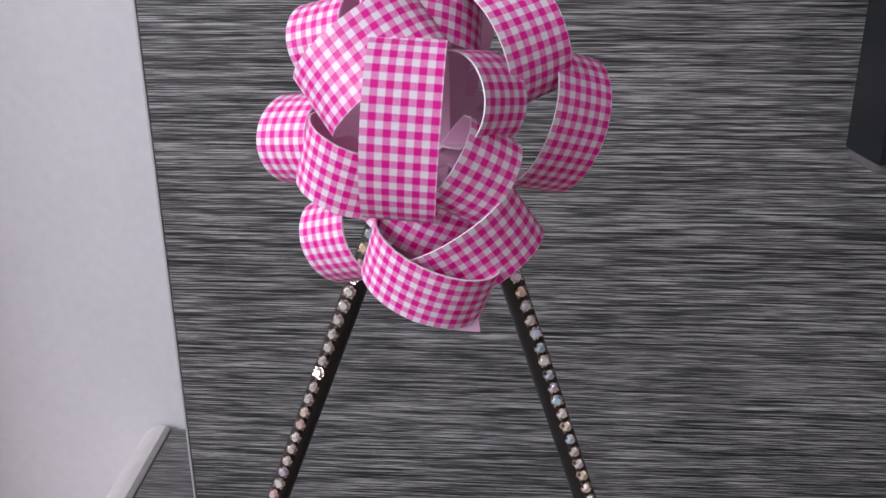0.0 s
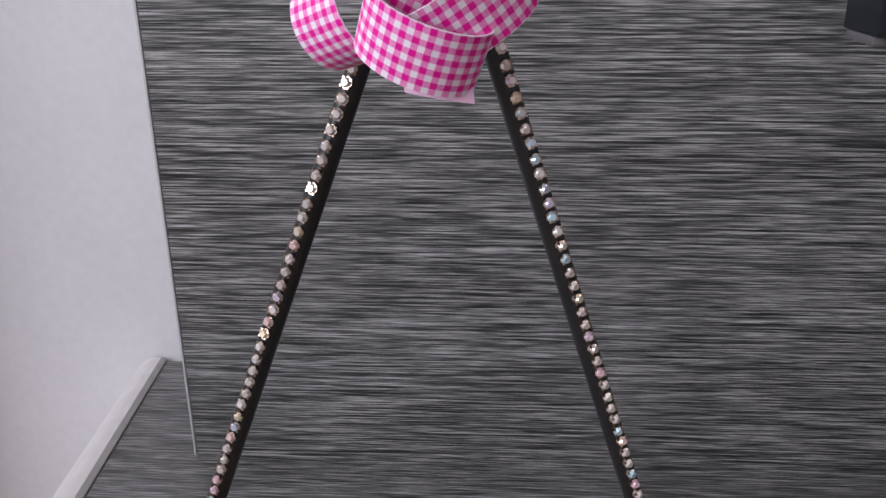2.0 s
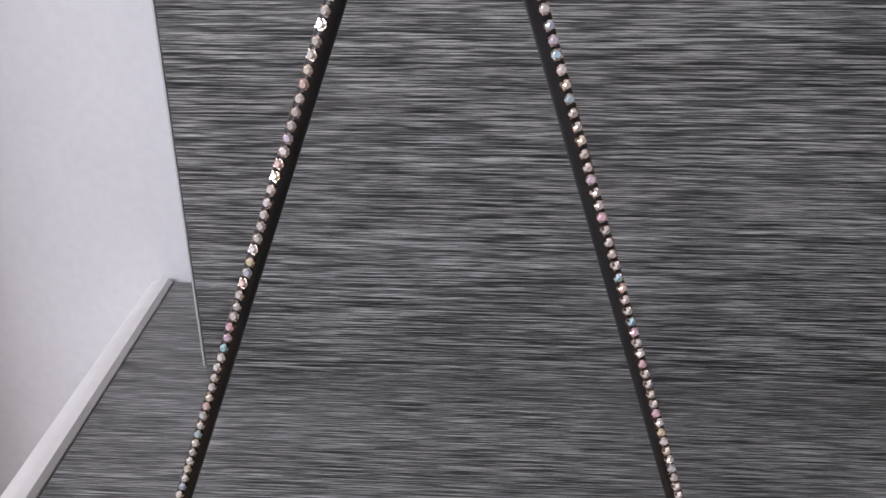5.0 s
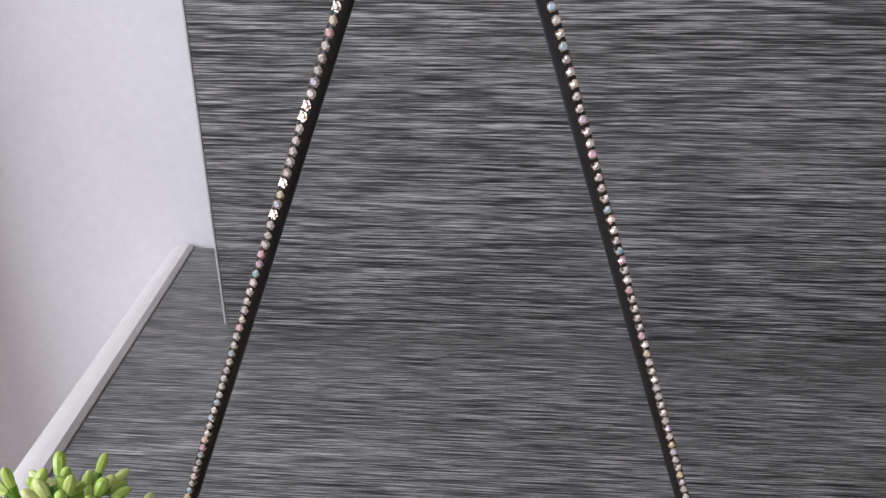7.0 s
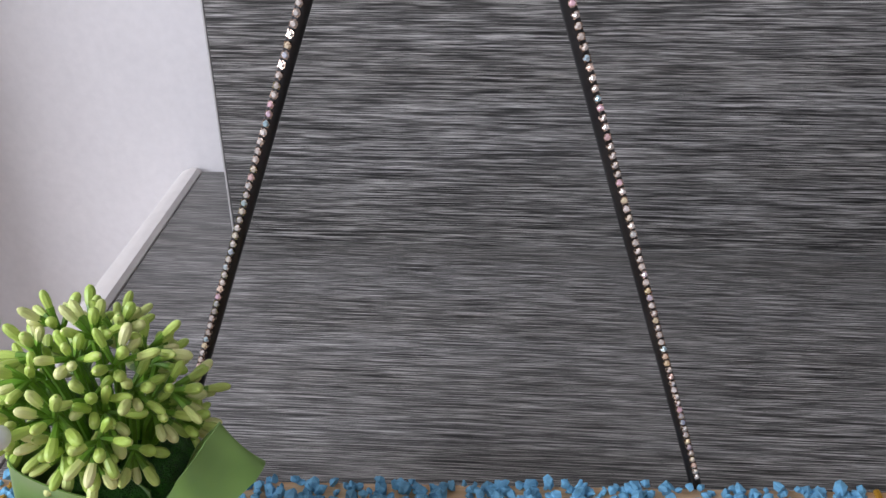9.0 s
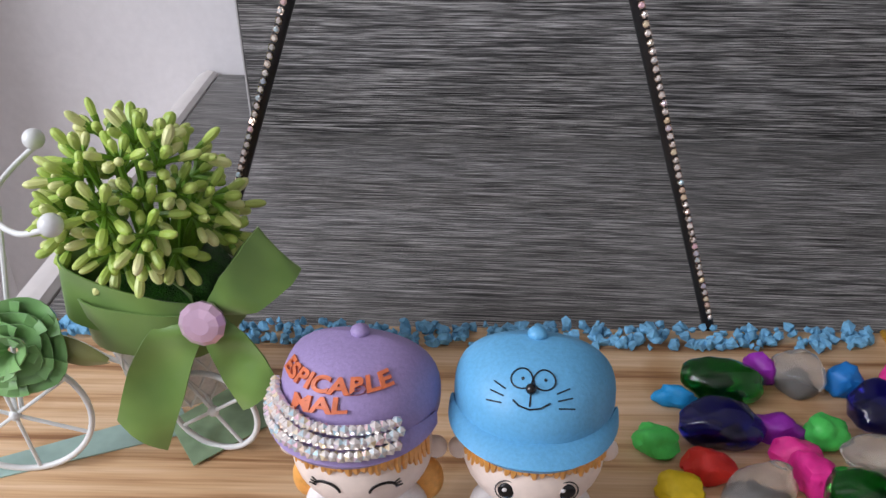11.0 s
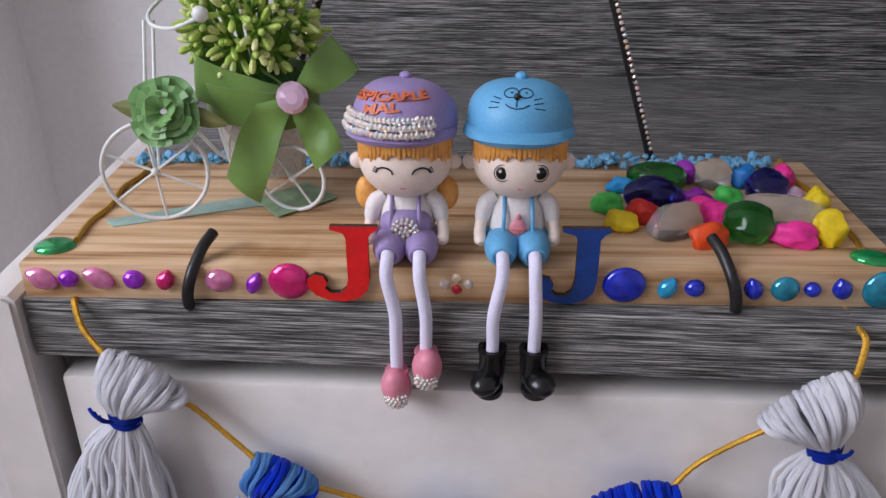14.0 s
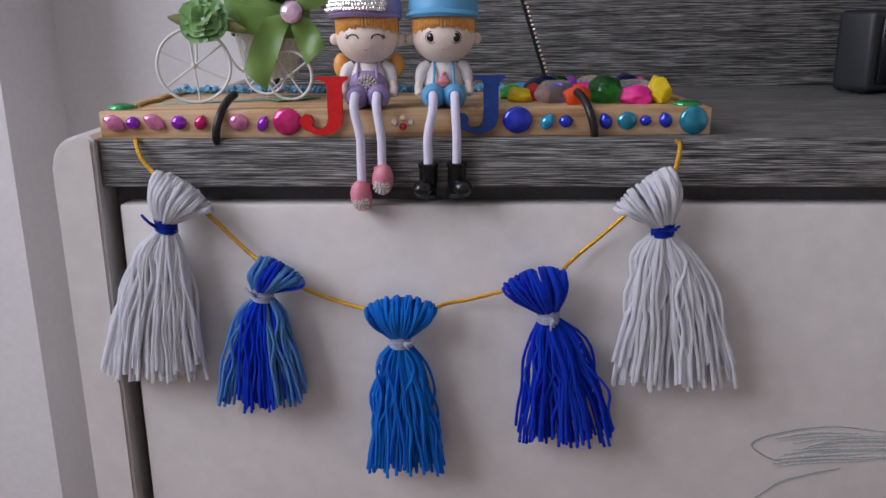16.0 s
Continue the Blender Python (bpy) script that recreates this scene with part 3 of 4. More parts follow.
# ---- the pink bow ----
bow = thing("gift_bow", (0.0065, 0.120, 1.121), "pink and white gingham gift bow with looped ribbon", "bow")
BC = Vector((0.0060, 0.1140, 1.1205))
W = 0.0122
def loop(dx, dz, run, a, b, k, front, width=W, arc=112, rock=0.0):
    """A ribbon loop whose crown lies dx, dz (millimetres) from the bow's middle; the ribbon runs over the crown along the angle run,
    bulging by b outwards (k) and to the front (1 - k), and both its ends go back to the middle."""
    crown = BC + Vector((dx * 0.90, -front * 0.85, dz * 0.97 + front * 0.21)) / 1000
    a, b = a * 0.86, b * 0.84
    flat = Vector((dx, 0, dz)).normalized()
    r = Vector((math.cos(radians(run)), rock, math.sin(radians(run)))).normalized()
    n = flat * k + Vector((0, -1, 0)) * (1 - k)
    n = (n - r * n.dot(r)).normalized()
    w = r.cross(n).normalized()
    c = crown - n * b / 1000
    rows = []
    core = BC + Vector((dx * 0.10, -front * 0.35, dz * 0.10)) / 1000
    def row(p, half):
        return [p + w * half * (j / 4 - 1) for j in range(9)]
    for i in range(25):
        t = radians(-arc + 2 * arc * i / 24)
        p = c + r * (a / 1000) * math.sin(t) * (1.0 if abs(t) < 1.6 else 0.96) + n * (b / 1000) * math.cos(t)
        rows.append(row(p, width / 2 * (0.96 + 0.04 * math.cos(t))))
    def tail(first):
        m = sum(first, Vector()) / len(first)
        return [row(m.lerp(core, s), width / 2 * (1 - 0.55 * s)) for s in (0.3, 0.6, 0.9)]
    rows = tail(rows[0])[::-1] + rows + tail(rows[-1])
    bm = bmesh.new()
    sheet(bm, rows, 0.0003, (1, 0), width)
    part("loop", bm, [GINGHAM, PINK], bow)
LOOPS = ((26, 1.5, 72, 14.5, 11, 0.40, 13), (-30, -1.0, 100, 9.5, 11, 0.42, 11), (-6, 0.5, 86, 17, 9, 0.05, 31), (-18, -6, 160, 10.5, 9, 0.32, 22, W, 112, 0.2), (-13.5, 14.5, 38, 14, 9, 0.30, 24),
         (-1, 24, 168, 12, 9, 0.40, 15, W, 112, -0.2), (16.5, 20, 115, 12, 10, 0.40, 16, W, 112, 0.25), (-20.5, -22, 122, 10, 9, 0.45, 14, W, 112, -0.2), (-4, -25.5, 158, 13, 9, 0.30, 28, W, 112, 0.2), (6.5, -20.5, 33, 14, 8, 0.25, 27),
         (7.5, -6.5, 58, 9, 7, 0.25, 28, 0.0105), (12, 9, 100, 9, 8.5, 0.62, 23, 0.0105, 118, 0.3), (-23, 17.5, 105, 8, 8, 0.5, 8), (-3, -13.5, 152, 12, 8, 0.22, 23))
for q in LOOPS:
    loop(*q)
bm = bmesh.new()
lathe(bm, [(0.0005, 0), (0.011, 0.0005), (0.013, 0.004), (0.008, 0.012), (0.0005, 0.015)], (0, 0, 0), 20)
bm.transform(Matrix.Translation(BC + Vector((0, 0.003, 0))) @ Matrix.Rotation(radians(90), 4, "X"))
part("core", bm, PINK, bow, "plain pink core")
bm = bmesh.new()
rows = []
for i in range(9):
    t = i / 8
    c = BC + Vector((-0.0010 + 0.0025 * t, -0.012 - 0.007 * math.sin(t * 1.6), -0.012 - 0.0150 * t))
    rows.append([c + Vector((0.0118 * (j / 4 - 0.5), -0.001 * math.sin(j / 4 * 3.1), 0.0020 * (0.5 - j / 4) * (1 if i == 8 else 0.3))) for j in range(5)])
sheet(bm, rows, 0.0003, (0, 0), W)
part("tail", bm, PINK, bow, "plain pink ribbon tail end")

# ---- gold cord ----
def front_y(x):
    """The dresser's front edge at x: the dresser stands turned a little against the plank."""
    return -math.tan(TURN_A) * (x + 0.2025)

def hung(x, z, off):
    return Vector((x, front_y(x) - off, z))
cord = thing("gold_cord", (0, 0.0, T), "gold metallic cord slung under the plank between the tassels", "cord")
def cord_piece(pts, r=0.0014, label=""):
    bm = bmesh.new()
    path = smooth_path(pts, 10)
    tube(bm, path, [r * (1 + 0.10 * math.sin(i * 1.9)) for i in range(len(path))], 7)
    part("strand", bm, GOLD, cord, label)
cord_piece([(-0.181, 0.1370, P + 0.001), (-0.1805, 0.105, P + 0.0012), (-0.184, 0.085, P + 0.0012), (-0.1815, 0.062, P + 0.0012), (-0.184, 0.042, P + 0.0012), (-0.182, 0.022, P + 0.0012)])
cord_piece([(0.186, 0.1370, P + 0.001), (0.184, 0.105, P + 0.0012), (0.189, 0.080, P + 0.0012), (0.186, 0.055, P + 0.0012), (0.187, 0.035, P + 0.0012), (0.185, 0.02, P + 0.0012)])
cord_piece([(-0.1775, 0.002, T - 0.0012), (-0.1765, -0.003, T - 0.0005), (-0.172, -0.009, T - 0.011), (-0.1610, -0.0145, T - 0.023)], 0.0015)
cord_piece([hung(-0.1360, 0.7570, 0.012), hung(-0.1265, 0.7470, 0.008), hung(-0.113, 0.7325, 0.008), hung(-0.096, 0.718, 0.012)])
cord_piece([hung(-0.074, 0.703, 0.010), hung(-0.060, 0.6945, 0.005), hung(-0.043, 0.6885, 0.005), hung(-0.024, 0.6860, 0.012)])
cord_piece([hung(0.015, 0.684, 0.012), hung(0.024, 0.6885, 0.006), hung(0.042, 0.692, 0.005), hung(0.070, 0.702, 0.012)])
cord_piece([hung(0.100, 0.712, 0.012), hung(0.112, 0.7225, 0.006), hung(0.126, 0.7350, 0.006), hung(0.143, 0.7535, 0.012)])
cord_piece([(0.1735, 0.002, T - 0.0012), (0.1742, -0.016, T - 0.002), (0.1745, -0.022, T - 0.004), (0.1725, -0.026, T - 0.013), (0.1700, -0.0275, T - 0.023)], 0.0015)

# ---- yarn tassels ----
Y_WHITE = yarn("white_yarn", (0.95, 0.96, 1.0), (0.98, 0.98, 1.0))
Y_NAVY = yarn("royal_yarn", (0.002, 0.060, 0.78), (0.006, 0.10, 0.90))
Y_DEEP = yarn("indigo_yarn", (0.002, 0.040, 0.70), (0.006, 0.085, 0.84))
Y_SKY = yarn("sky_yarn", (0.14, 0.42, 0.82), (0.22, 0.52, 0.90))
Y_AZURE = yarn("azure_yarn", (0.003, 0.25, 0.82), (0.010, 0.36, 0.94))
Y_TIE = yarn("tie_blue_yarn", (0.002, 0.03, 0.46), (0.004, 0.05, 0.54))
Y_TIEW = yarn("tie_white_yarn", (0.66, 0.70, 0.84), (0.72, 0.76, 0.88))
def tassel(tie, A, B, arch, skirt, spread, n, rad, mats, pick, tie_mat, label, seed, tie_end, slant=0.0, stray=0.0):
    """tie: x, z of the knot; A, B: x, z of both ends of the row of loops along the cord, arched up by arch; skirt: x, z of its foot."""
    rg = random.Random(seed)
    off = 0.0135
    K = hung(tie[0], tie[1], off)
    th = thing("yarn_tassel", K, label, "tassel", "tassels of the garland")
    # loops over the cord
    bm = bmesh.new()
    A, B, N = Vector((A[0], 0, A[1])), Vector((B[0], 0, B[1])), Vector((0, 0, 1))
    m = max(12, int((B - A).length / (rad * 2.2)))
    for layer, depth in ((0, 0.0100), (1, 0.0076), (2, 0.0045)):
        for i in range(m):
            u = min(1.0, max(0.0, (i + 0.5 * (layer % 2)) / (m - 1) + rg.uniform(-0.05, 0.05)))
            s = u * 2 - 1
            round_ = math.sqrt(max(0.0, 1 - 0.85 * s * s))
            top = A.lerp(B, u) + N * (arch * round_ + rg.uniform(-0.0014, 0.0012))
            top.y = K.y + 0.001
            low = K + Vector((s * 0.0050, -0.0046 * math.sqrt(max(0, 1 - s * s)), 0.001))
            midp = low.lerp(top, 0.55) + Vector((rg.uniform(-0.0014, 0.0014), -depth * (0.45 + 0.55 * round_), rg.uniform(-0.001, 0.001))) + Vector((s * 0.0035, 0, 0.0015))
            upp = top + Vector((rg.uniform(-0.0008, 0.0008), -0.0040 - 0.0015 * (2 - layer), -0.0008))
            back = low.lerp(top, 0.6) + Vector((s * 0.002, 0.0065, 0))
            rr = rad * rg.uniform(1.0, 1.35)
            tube(bm, smooth_path([low, midp, upp, top + Vector((0, 0.002, -0.0005)), back, K + Vector((s * 0.004, 0.004, 0.001))], 4), [rr * (1 + 0.12 * math.sin(j * 2.1 + i)) for j in range(21)], 6, mat=pick(rg, s))
    tagged(part("head", bm, mats, th), kind="stuff")
    # hanging strands
    bm = bmesh.new()
    for i in range(n):
        a, q = rg.uniform(0, math.tau), math.sqrt(rg.random())
        px, py = math.cos(a) * q, math.sin(a) * q
        st = K + Vector((px * 0.0050, py * 0.0046, -0.001))
        L = tie[1] - skirt[1]
        cut = rg.uniform(0.78, 1.0) if rg.random() < 0.35 else rg.uniform(0.90, 1.02)
        ex = skirt[0] + px * spread * (1 + rg.uniform(-0.06, 0.06))
        end = Vector((ex, 0, tie[1] - L * cut))
        lay = 0.011 * py
        end.y = front_y(ex) - off + lay * 0.75
        pts = [st]
        bulge = rg.uniform(0.8, 1.25)
        for t in (0.18, 0.4, 0.62, 0.82, 1.0):
            f = t ** (0.62 / bulge)
            w = st.lerp(end, t)
            w.x = st.x + (end.x - st.x) * f + rg.uniform(-1, 1) * (0.0019 + stray * (0.004 if rg.random() < 0.25 else 0.001)) * math.sin(math.pi * min(t + 0.15, 1))
            w.y = min(front_y(w.x) - 0.0025, st.y + (end.y - st.y) * f - 0.003 * math.sin(math.pi * t) * (1 if py < 0 else -0.3) + rg.uniform(-0.0008, 0.0008))
            pts.append(w)
        path = smooth_path(pts, 3)
        k = len(path)
        tube(bm, path, [rad * (1.0 + 0.10 * math.sin(j * 2.3 + i)) * (1.12 if j == k - 1 else 1) for j in range(k)], 6, mat=pick(rg, px))
    tagged(part("skirt", bm, mats, th), kind="stuff")
    bm = bmesh.new()
    for j in range(5):
        dz = (j - 2) * 0.0016
        pts = [K + Vector((0.0064 * math.cos(a), 0.0060 * math.sin(a), dz + 0.0006 * math.sin(a + j) + slant * 0.35 * 0.0064 * math.cos(a))) for a in [k * math.tau / 18 for k in range(18)]]
        tube(bm, pts, 0.00125, 6, closed=True)
    ex, ez = tie_end
    for k in range(3):
        e = K + Vector((ex + 0.002 * k * (1 if ex > 0 else -1), -0.0065, ez + 0.0022 * (k - 1)))
        tube(bm, smooth_path([K + Vector((ex * 0.5, -0.0062, 0)), (K + e) / 2 + Vector((ex * 0.3, -0.0055, 0.001)), e], 4), 0.0009, 6)
    part("tie", bm, tie_mat, th, "wrapped and knotted yarn tie")
one = lambda rg, s: 0
tassel((-0.1580, 0.7455), (-0.1615, 0.7745), (-0.1285, 0.7530), 0.0095, (-0.1790, 0.636), 0.037, 180, 0.00120, [Y_WHITE], one, Y_TIE, "large white yarn tassel with a blue tie", 1, (-0.009, 0.006), -0.6, 1.0)
tassel((-0.0970, 0.6980), (-0.0985, 0.7190), (-0.0700, 0.7040), 0.0065, (-0.1035, 0.615), 0.034, 130, 0.00105, [Y_NAVY, Y_SKY], lambda rg, s: (1 if s < -0.45 or s > 0.3 else 0) if rg.random() < 0.85 else rg.randint(0, 1), Y_TIEW, "royal and pale blue yarn tassel with a white tie", 2, (-0.006, 0.004), -0.4, 0.9)
tassel((-0.0055, 0.6655), (-0.0275, 0.6815), (0.0185, 0.6815), 0.0135, (-0.0025, 0.566), 0.029, 125, 0.00105, [Y_AZURE], one, Y_TIEW, "azure blue yarn tassel with a white tie", 3, (0.006, -0.002), 0.0, 1.6)
tassel((0.0940, 0.6840), (0.0650, 0.7010), (0.1030, 0.7100), 0.0085, (0.1070, 0.590), 0.035, 130, 0.00105, [Y_DEEP, Y_NAVY], lambda rg, s: int(rg.random() < 0.3), Y_TIEW, "deep royal blue yarn tassel with a white tie", 4, (0.001, -0.006), 0.2, 1.9)
tassel((0.1655, 0.7435), (0.1350, 0.7530), (0.1700, 0.7775), 0.0085, (0.1800, 0.634), 0.045, 190, 0.00120, [Y_WHITE], one, Y_TIE, "large white yarn tassel with a blue tie", 5, (0.005, 0.001), 0.3, 1.7)

# ---- the two dolls ----
def doll(cx, dress, cap, girl, label):
    bm = bmesh.new()
    mats = [SKIN, HAIR, WHITE, dress, cap, BLACKP, LEGCORD, CRYSTAL, ORANGE, SHOEPINK, BADGE, RUBBER]
    S, H, Wt, D, C, K, LG, CR, OR, SP, BA, RU = range(12)
    # hips and thighs
    ball(bm, (cx, 0.017, P + 0.0085), (0.0150, 0.013, 0.0085), mat=D)
    for s in (-1, 1):
        ball(bm, (cx + s * 0.0070, 0.006, P + 0.0080), (0.0078, 0.0125, 0.0080), mat=D)
        tube(bm, [(cx + s * 0.0070 + 0.0042 * math.cos(a), -0.0050 - 0.0010 * math.sin(a), P + 0.0088 + 0.0042 * math.sin(a)) for a in [k * math.tau / 20 for k in range(20)]], 0.0011, 8, D, closed=True)
    # torso, arms, neck
    lathe(bm, [(0.0125, 0), (0.0130, 0.006), (0.0115, 0.013), (0.0090, 0.018), (0.0055, 0.021)], (cx, 0.018, P + 0.010), 24, Wt, 1.0, 0.85)
    for s in (-1, 1):
        tube(bm, smooth_path([(cx + s * 0.0095, 0.018, P + 0.0275), (cx + s * 0.0140, 0.017, P + 0.0240), (cx + s * 0.0160, 0.015, P + 0.0170)], 4), [0.0034, 0.0038, 0.0040, 0.0042, 0.0042, 0.0041, 0.0038, 0.0036, 0.0031], 12, Wt)
        tube(bm, smooth_path([(cx + s * 0.0160, 0.015, P + 0.0180), (cx + s * 0.0168, 0.012, P + 0.0120), (cx + s * 0.0160, 0.0075, P + 0.0085)], 4), [0.0027] * 6 + [0.0030, 0.0029, 0.0018], 12, S)
        tube(bm, smooth_path([(cx + s * 0.0060, 0.0145, P + 0.0300), (cx + s * 0.0062, 0.0075, P + 0.0235), (cx + s * 0.0066, 0.0060, P + 0.0150)], 4), 0.0009, 8, D)
    if girl:
        ball(bm, (cx, 0.0115, P + 0.0165), (0.0120, 0.0075, 0.0085), mat=D)
        rg = random.Random(7)
        for ring, cnt in ((0, 1), (0.0021, 6), (0.0041, 12), (0.0056, 15)):
            for i in range(cnt):
                a = i * math.tau / cnt + ring * 90
                gem_ball(bm, (cx + ring * math.cos(a), 0.0042 - 0.0012 * math.cos(ring / 0.0056 * 1.4), P + 0.0160 + ring * math.sin(a)), 0.00115, CR)
    else:
        ball(bm, (cx, 0.0068, P + 0.0170), (0.0040, 0.0018, 0.0040), mat=BA)
        ball(bm, (cx, 0.0060, P + 0.0165), (0.0041, 0.0014, 0.0006), mat=OR)
        ball(bm, (cx, 0.0070, P + 0.0220), (0.0013, 0.0012, 0.0016), mat=BA)
    # head
    headed = set(bm.verts)
    hz = P + 0.0415
    ball(bm, (cx, 0.0265, hz), (0.0207, 0.0190, 0.0178), mat=S, u=32, v=20)
    hv = ball(bm, (cx, 0.0320, hz + 0.0050), (0.0208, 0.0200, 0.0175), mat=H, u=36, v=22)
    for v in hv:
        if v.co.y < 0.024 and v.co.z < hz + 0.0125:
            v.co.y += 0.0075
    for i in range(26):
        a = radians(-155 + 130 * i / 25)
        p0 = Vector((cx + 0.0208 * math.cos(a), 0.0305 + 0.0222 * math.sin(a), hz + 0.0130))
        tube(bm, smooth_path([p0, p0 + Vector((0.0004 * math.sin(i), -0.0008, -0.0045)), p0 + Vector((0.0008 * math.cos(a), -0.0004, -0.0058 - 0.0020 * math.sin(i * 0.9) ** 2 - 0.0065 * abs(math.cos(a)) ** 2))], 3), [0.0016, 0.0016, 0.0015, 0.0014, 0.0012, 0.0009, 0.0006], 6, H)
    for s in (-1, 1):
        ball(bm, (cx + s * 0.0215, 0.0270, hz - 0.0020), (0.0034, 0.0028, 0.0038), mat=S)
        if girl:
            ball(bm, (cx + s * 0.0185, 0.0310, P + 0.0225), (0.0050, 0.0045, 0.0080), mat=H)
            pts = [(cx + s * 0.0078 + 0.0036 * math.cos(a), 0, hz - 0.0012 + 0.0026 * math.sin(a)) for a in [math.pi * k / 8 for k in range(9)]]
            pts = [(x, 0.0265 - 0.0192 * math.sqrt(max(0.0, 1 - ((x - cx) / 0.0207) ** 2 - ((z - hz) / 0.0178) ** 2)), z) for x, _, z in pts]
            tube(bm, pts, 0.00042, 6, K)
            for k in (0, 1, 2):
                e = Vector(pts[0 if s > 0 else 8]) + Vector((-s * 0.0004 * k, 0, 0.0006 * k))
                tube(bm, [e, e + Vector((s * 0.0017, 0.0003, 0.0006 + 0.0004 * k))], [0.00032, 0.0002], 5, K)
        else:
            ex, ez = cx + s * 0.0080, hz - 0.0008
            ey = 0.0265 - 0.0190 * math.sqrt(1 - (0.0080 / 0.0207) ** 2)
            ball(bm, (ex, ey + 0.0004, ez), (0.0027, 0.0010, 0.0029), mat=K)
            ball(bm, (ex - 0.0009, ey - 0.0005, ez + 0.0011), (0.0007, 0.0003, 0.0007), mat=Wt, u=10, v=6)
            tube(bm, [(ex + 0.0034 * math.cos(a), ey + 0.0003 + 0.0006 * math.cos(a) * s, ez + 0.0037 * math.sin(a)) for a in [k * math.tau / 20 for k in range(20)]], 0.0002, 5, K, closed=True)
    tube(bm, [(cx - 0.0012, 0.0090, hz - 0.0078), (cx, 0.0091, hz - 0.0084), (cx + 0.0012, 0.0090, hz - 0.0078)], 0.0003, 5, BA)
    # cap: dome, brim, button, seams
    before = set(bm.verts)
    cz, cy = hz + 0.0150, 0.0335
    rx, ry, rz = 0.0232, 0.0250, 0.0190
    prof = [(rx * math.cos(a) ** 0.8, rz * math.sin(a) ** 0.8) for a in [k * math.pi / 2 / 14 for k in range(14)]] + [(0.0006, rz)]
    lathe(bm, [(rx * 0.985, -0.0035)] + prof, (cx, cy, cz), 40, C, 1.0, ry / rx)
    for v in bm.verts:
        if v not in before and v.co.y > cy:
            if v.co.z > cz:
                v.co.z -= 0.30 * (v.co.y - cy) * (v.co.z - cz) / rz
            v.co.y = cy + 0.80 * (v.co.y - cy)
    def on_cap(az, el, out):
        """A place on the dome: az from the front, el up from its rim, in degrees; out: metres off the surface."""
        a, e = radians(az - 90), radians(max(0.5, min(89.0, el)))
        c, q = math.cos(e) ** 0.8, math.sin(e) ** 0.8
        p = Vector((rx * math.cos(a) * c, ry * math.sin(a) * c, rz * q))
        n = Vector((p.x / rx ** 2, p.y / ry ** 2, p.z / rz ** 2)).normalized()
        return Vector((cx, cy, cz)) + p + n * out
    ball(bm, (cx, cy, cz + rz + 0.0005), (0.0028, 0.0028, 0.0020), mat=C)
    rows = []
    for i in range(25):
        a = radians(-172 + 164 * i / 24)
        ca, sa = math.cos(a), math.sin(a)
        reach = 0.0068 * max(0.0, -sa) ** 0.8
        rows.append([Vector((cx + (rx * 0.98 + t * reach * 0.35) * ca, cy + ry * 0.98 * sa - t * reach, cz - 0.0012 - 0.0028 * t * t + 0.0010 * (1 - abs(ca)))) for t in (0, 0.35, 0.7, 1.0)])
    sheet(bm, rows, 0.0026, (C, C))
    if girl:
        for row, (dz, rr) in enumerate(((0.0006, 0.0044), (0.0034, 0.0030), (0.0060, 0.0014))):
            for i in range(25):
                a = radians(-156 + 112 * (i + 0.5 * (row % 2)) / 24)
                gem_ball(bm, (cx + (rx + rr * 0.5) * math.cos(a), cy + (ry + rr) * math.sin(a) - rr * 0.4, cz + dz + rg.uniform(-0.0003, 0.0003)), rg.uniform(0.0016, 0.0020), CR)
        for word, az, el, wide, high in (("ESPICABLE", -6, 36, 112, 14), ("MAL", -10, 19, 46, 13)):
            words = bpy.data.curves.new("lettering", "FONT")
            words.body, words.size, words.extrude, words.offset, words.align_x = word, 1.0, 0.05, 0.035, "CENTER"
            holder = bpy.data.objects.new("lettering", words)
            me = bpy.data.meshes.new_from_object(holder)
            half = max(abs(v.co.x) for v in me.vertices)
            tall = max(v.co.y for v in me.vertices)
            vs = [bm.verts.new(on_cap(az + v.co.x / half * wide / 2, el + v.co.y / tall * high + 5.0 * v.co.x / half - 0.08 * abs(v.co.x / half) * high, 0.0008 * (1 if v.co.z > 0 else -0.5))) for v in me.vertices]
            for f in me.polygons:
                if len(set(f.vertices)) == len(f.vertices):
                    try:
                        bm.faces.new([vs[q] for q in f.vertices]).material_index = OR
                    except ValueError:
                        pass
            bpy.data.objects.remove(holder)
            bpy.data.curves.remove(words)
            bpy.data.meshes.remove(me)
    else:
        def line(pts, r=0.00028):
            tube(bm, [on_cap(u, v, 0.0001) for u, v in pts], r, 5, K)
        ball(bm, on_cap(-2, 44, 0.0006), 0.0015, mat=K, u=14, v=10)
        for u0 in (-12, 10):
            line([(u0 + 10.5 * math.cos(q * math.tau / 18), 52 + 8.5 * math.sin(q * math.tau / 18)) for q in range(19)], 0.00024)
            ball(bm, on_cap(u0 + 1, 52, 0.0), 0.0005, mat=K, u=8, v=6)
        line([(-2, 44), (-2, 30)])
        line([(-15, 33), (-10, 29.5), (-2, 27.5), (6, 29), (13, 33)])
        for sgn in (-1, 1):
            for v0, v1 in ((40, 42), (34, 34), (28, 25)):
                line([(-2 + sgn * 21, v0), (-2 + sgn * 33, v1)], 0.00022)
    pivot = Matrix.Translation((cx, cy, cz))
    tip = Matrix.Translation((0, 0, -0.0005)) @ pivot @ Matrix.Rotation(radians(-14 if girl else -6), 4, "Z") @ Matrix.Rotation(radians(-4), 4, "X") @ pivot.inverted()
    for v in bm.verts:
        if v not in before:
            v.co = tip @ v.co
        if v not in headed:
            v.co += Vector((0, -0.0088, 0.0045))
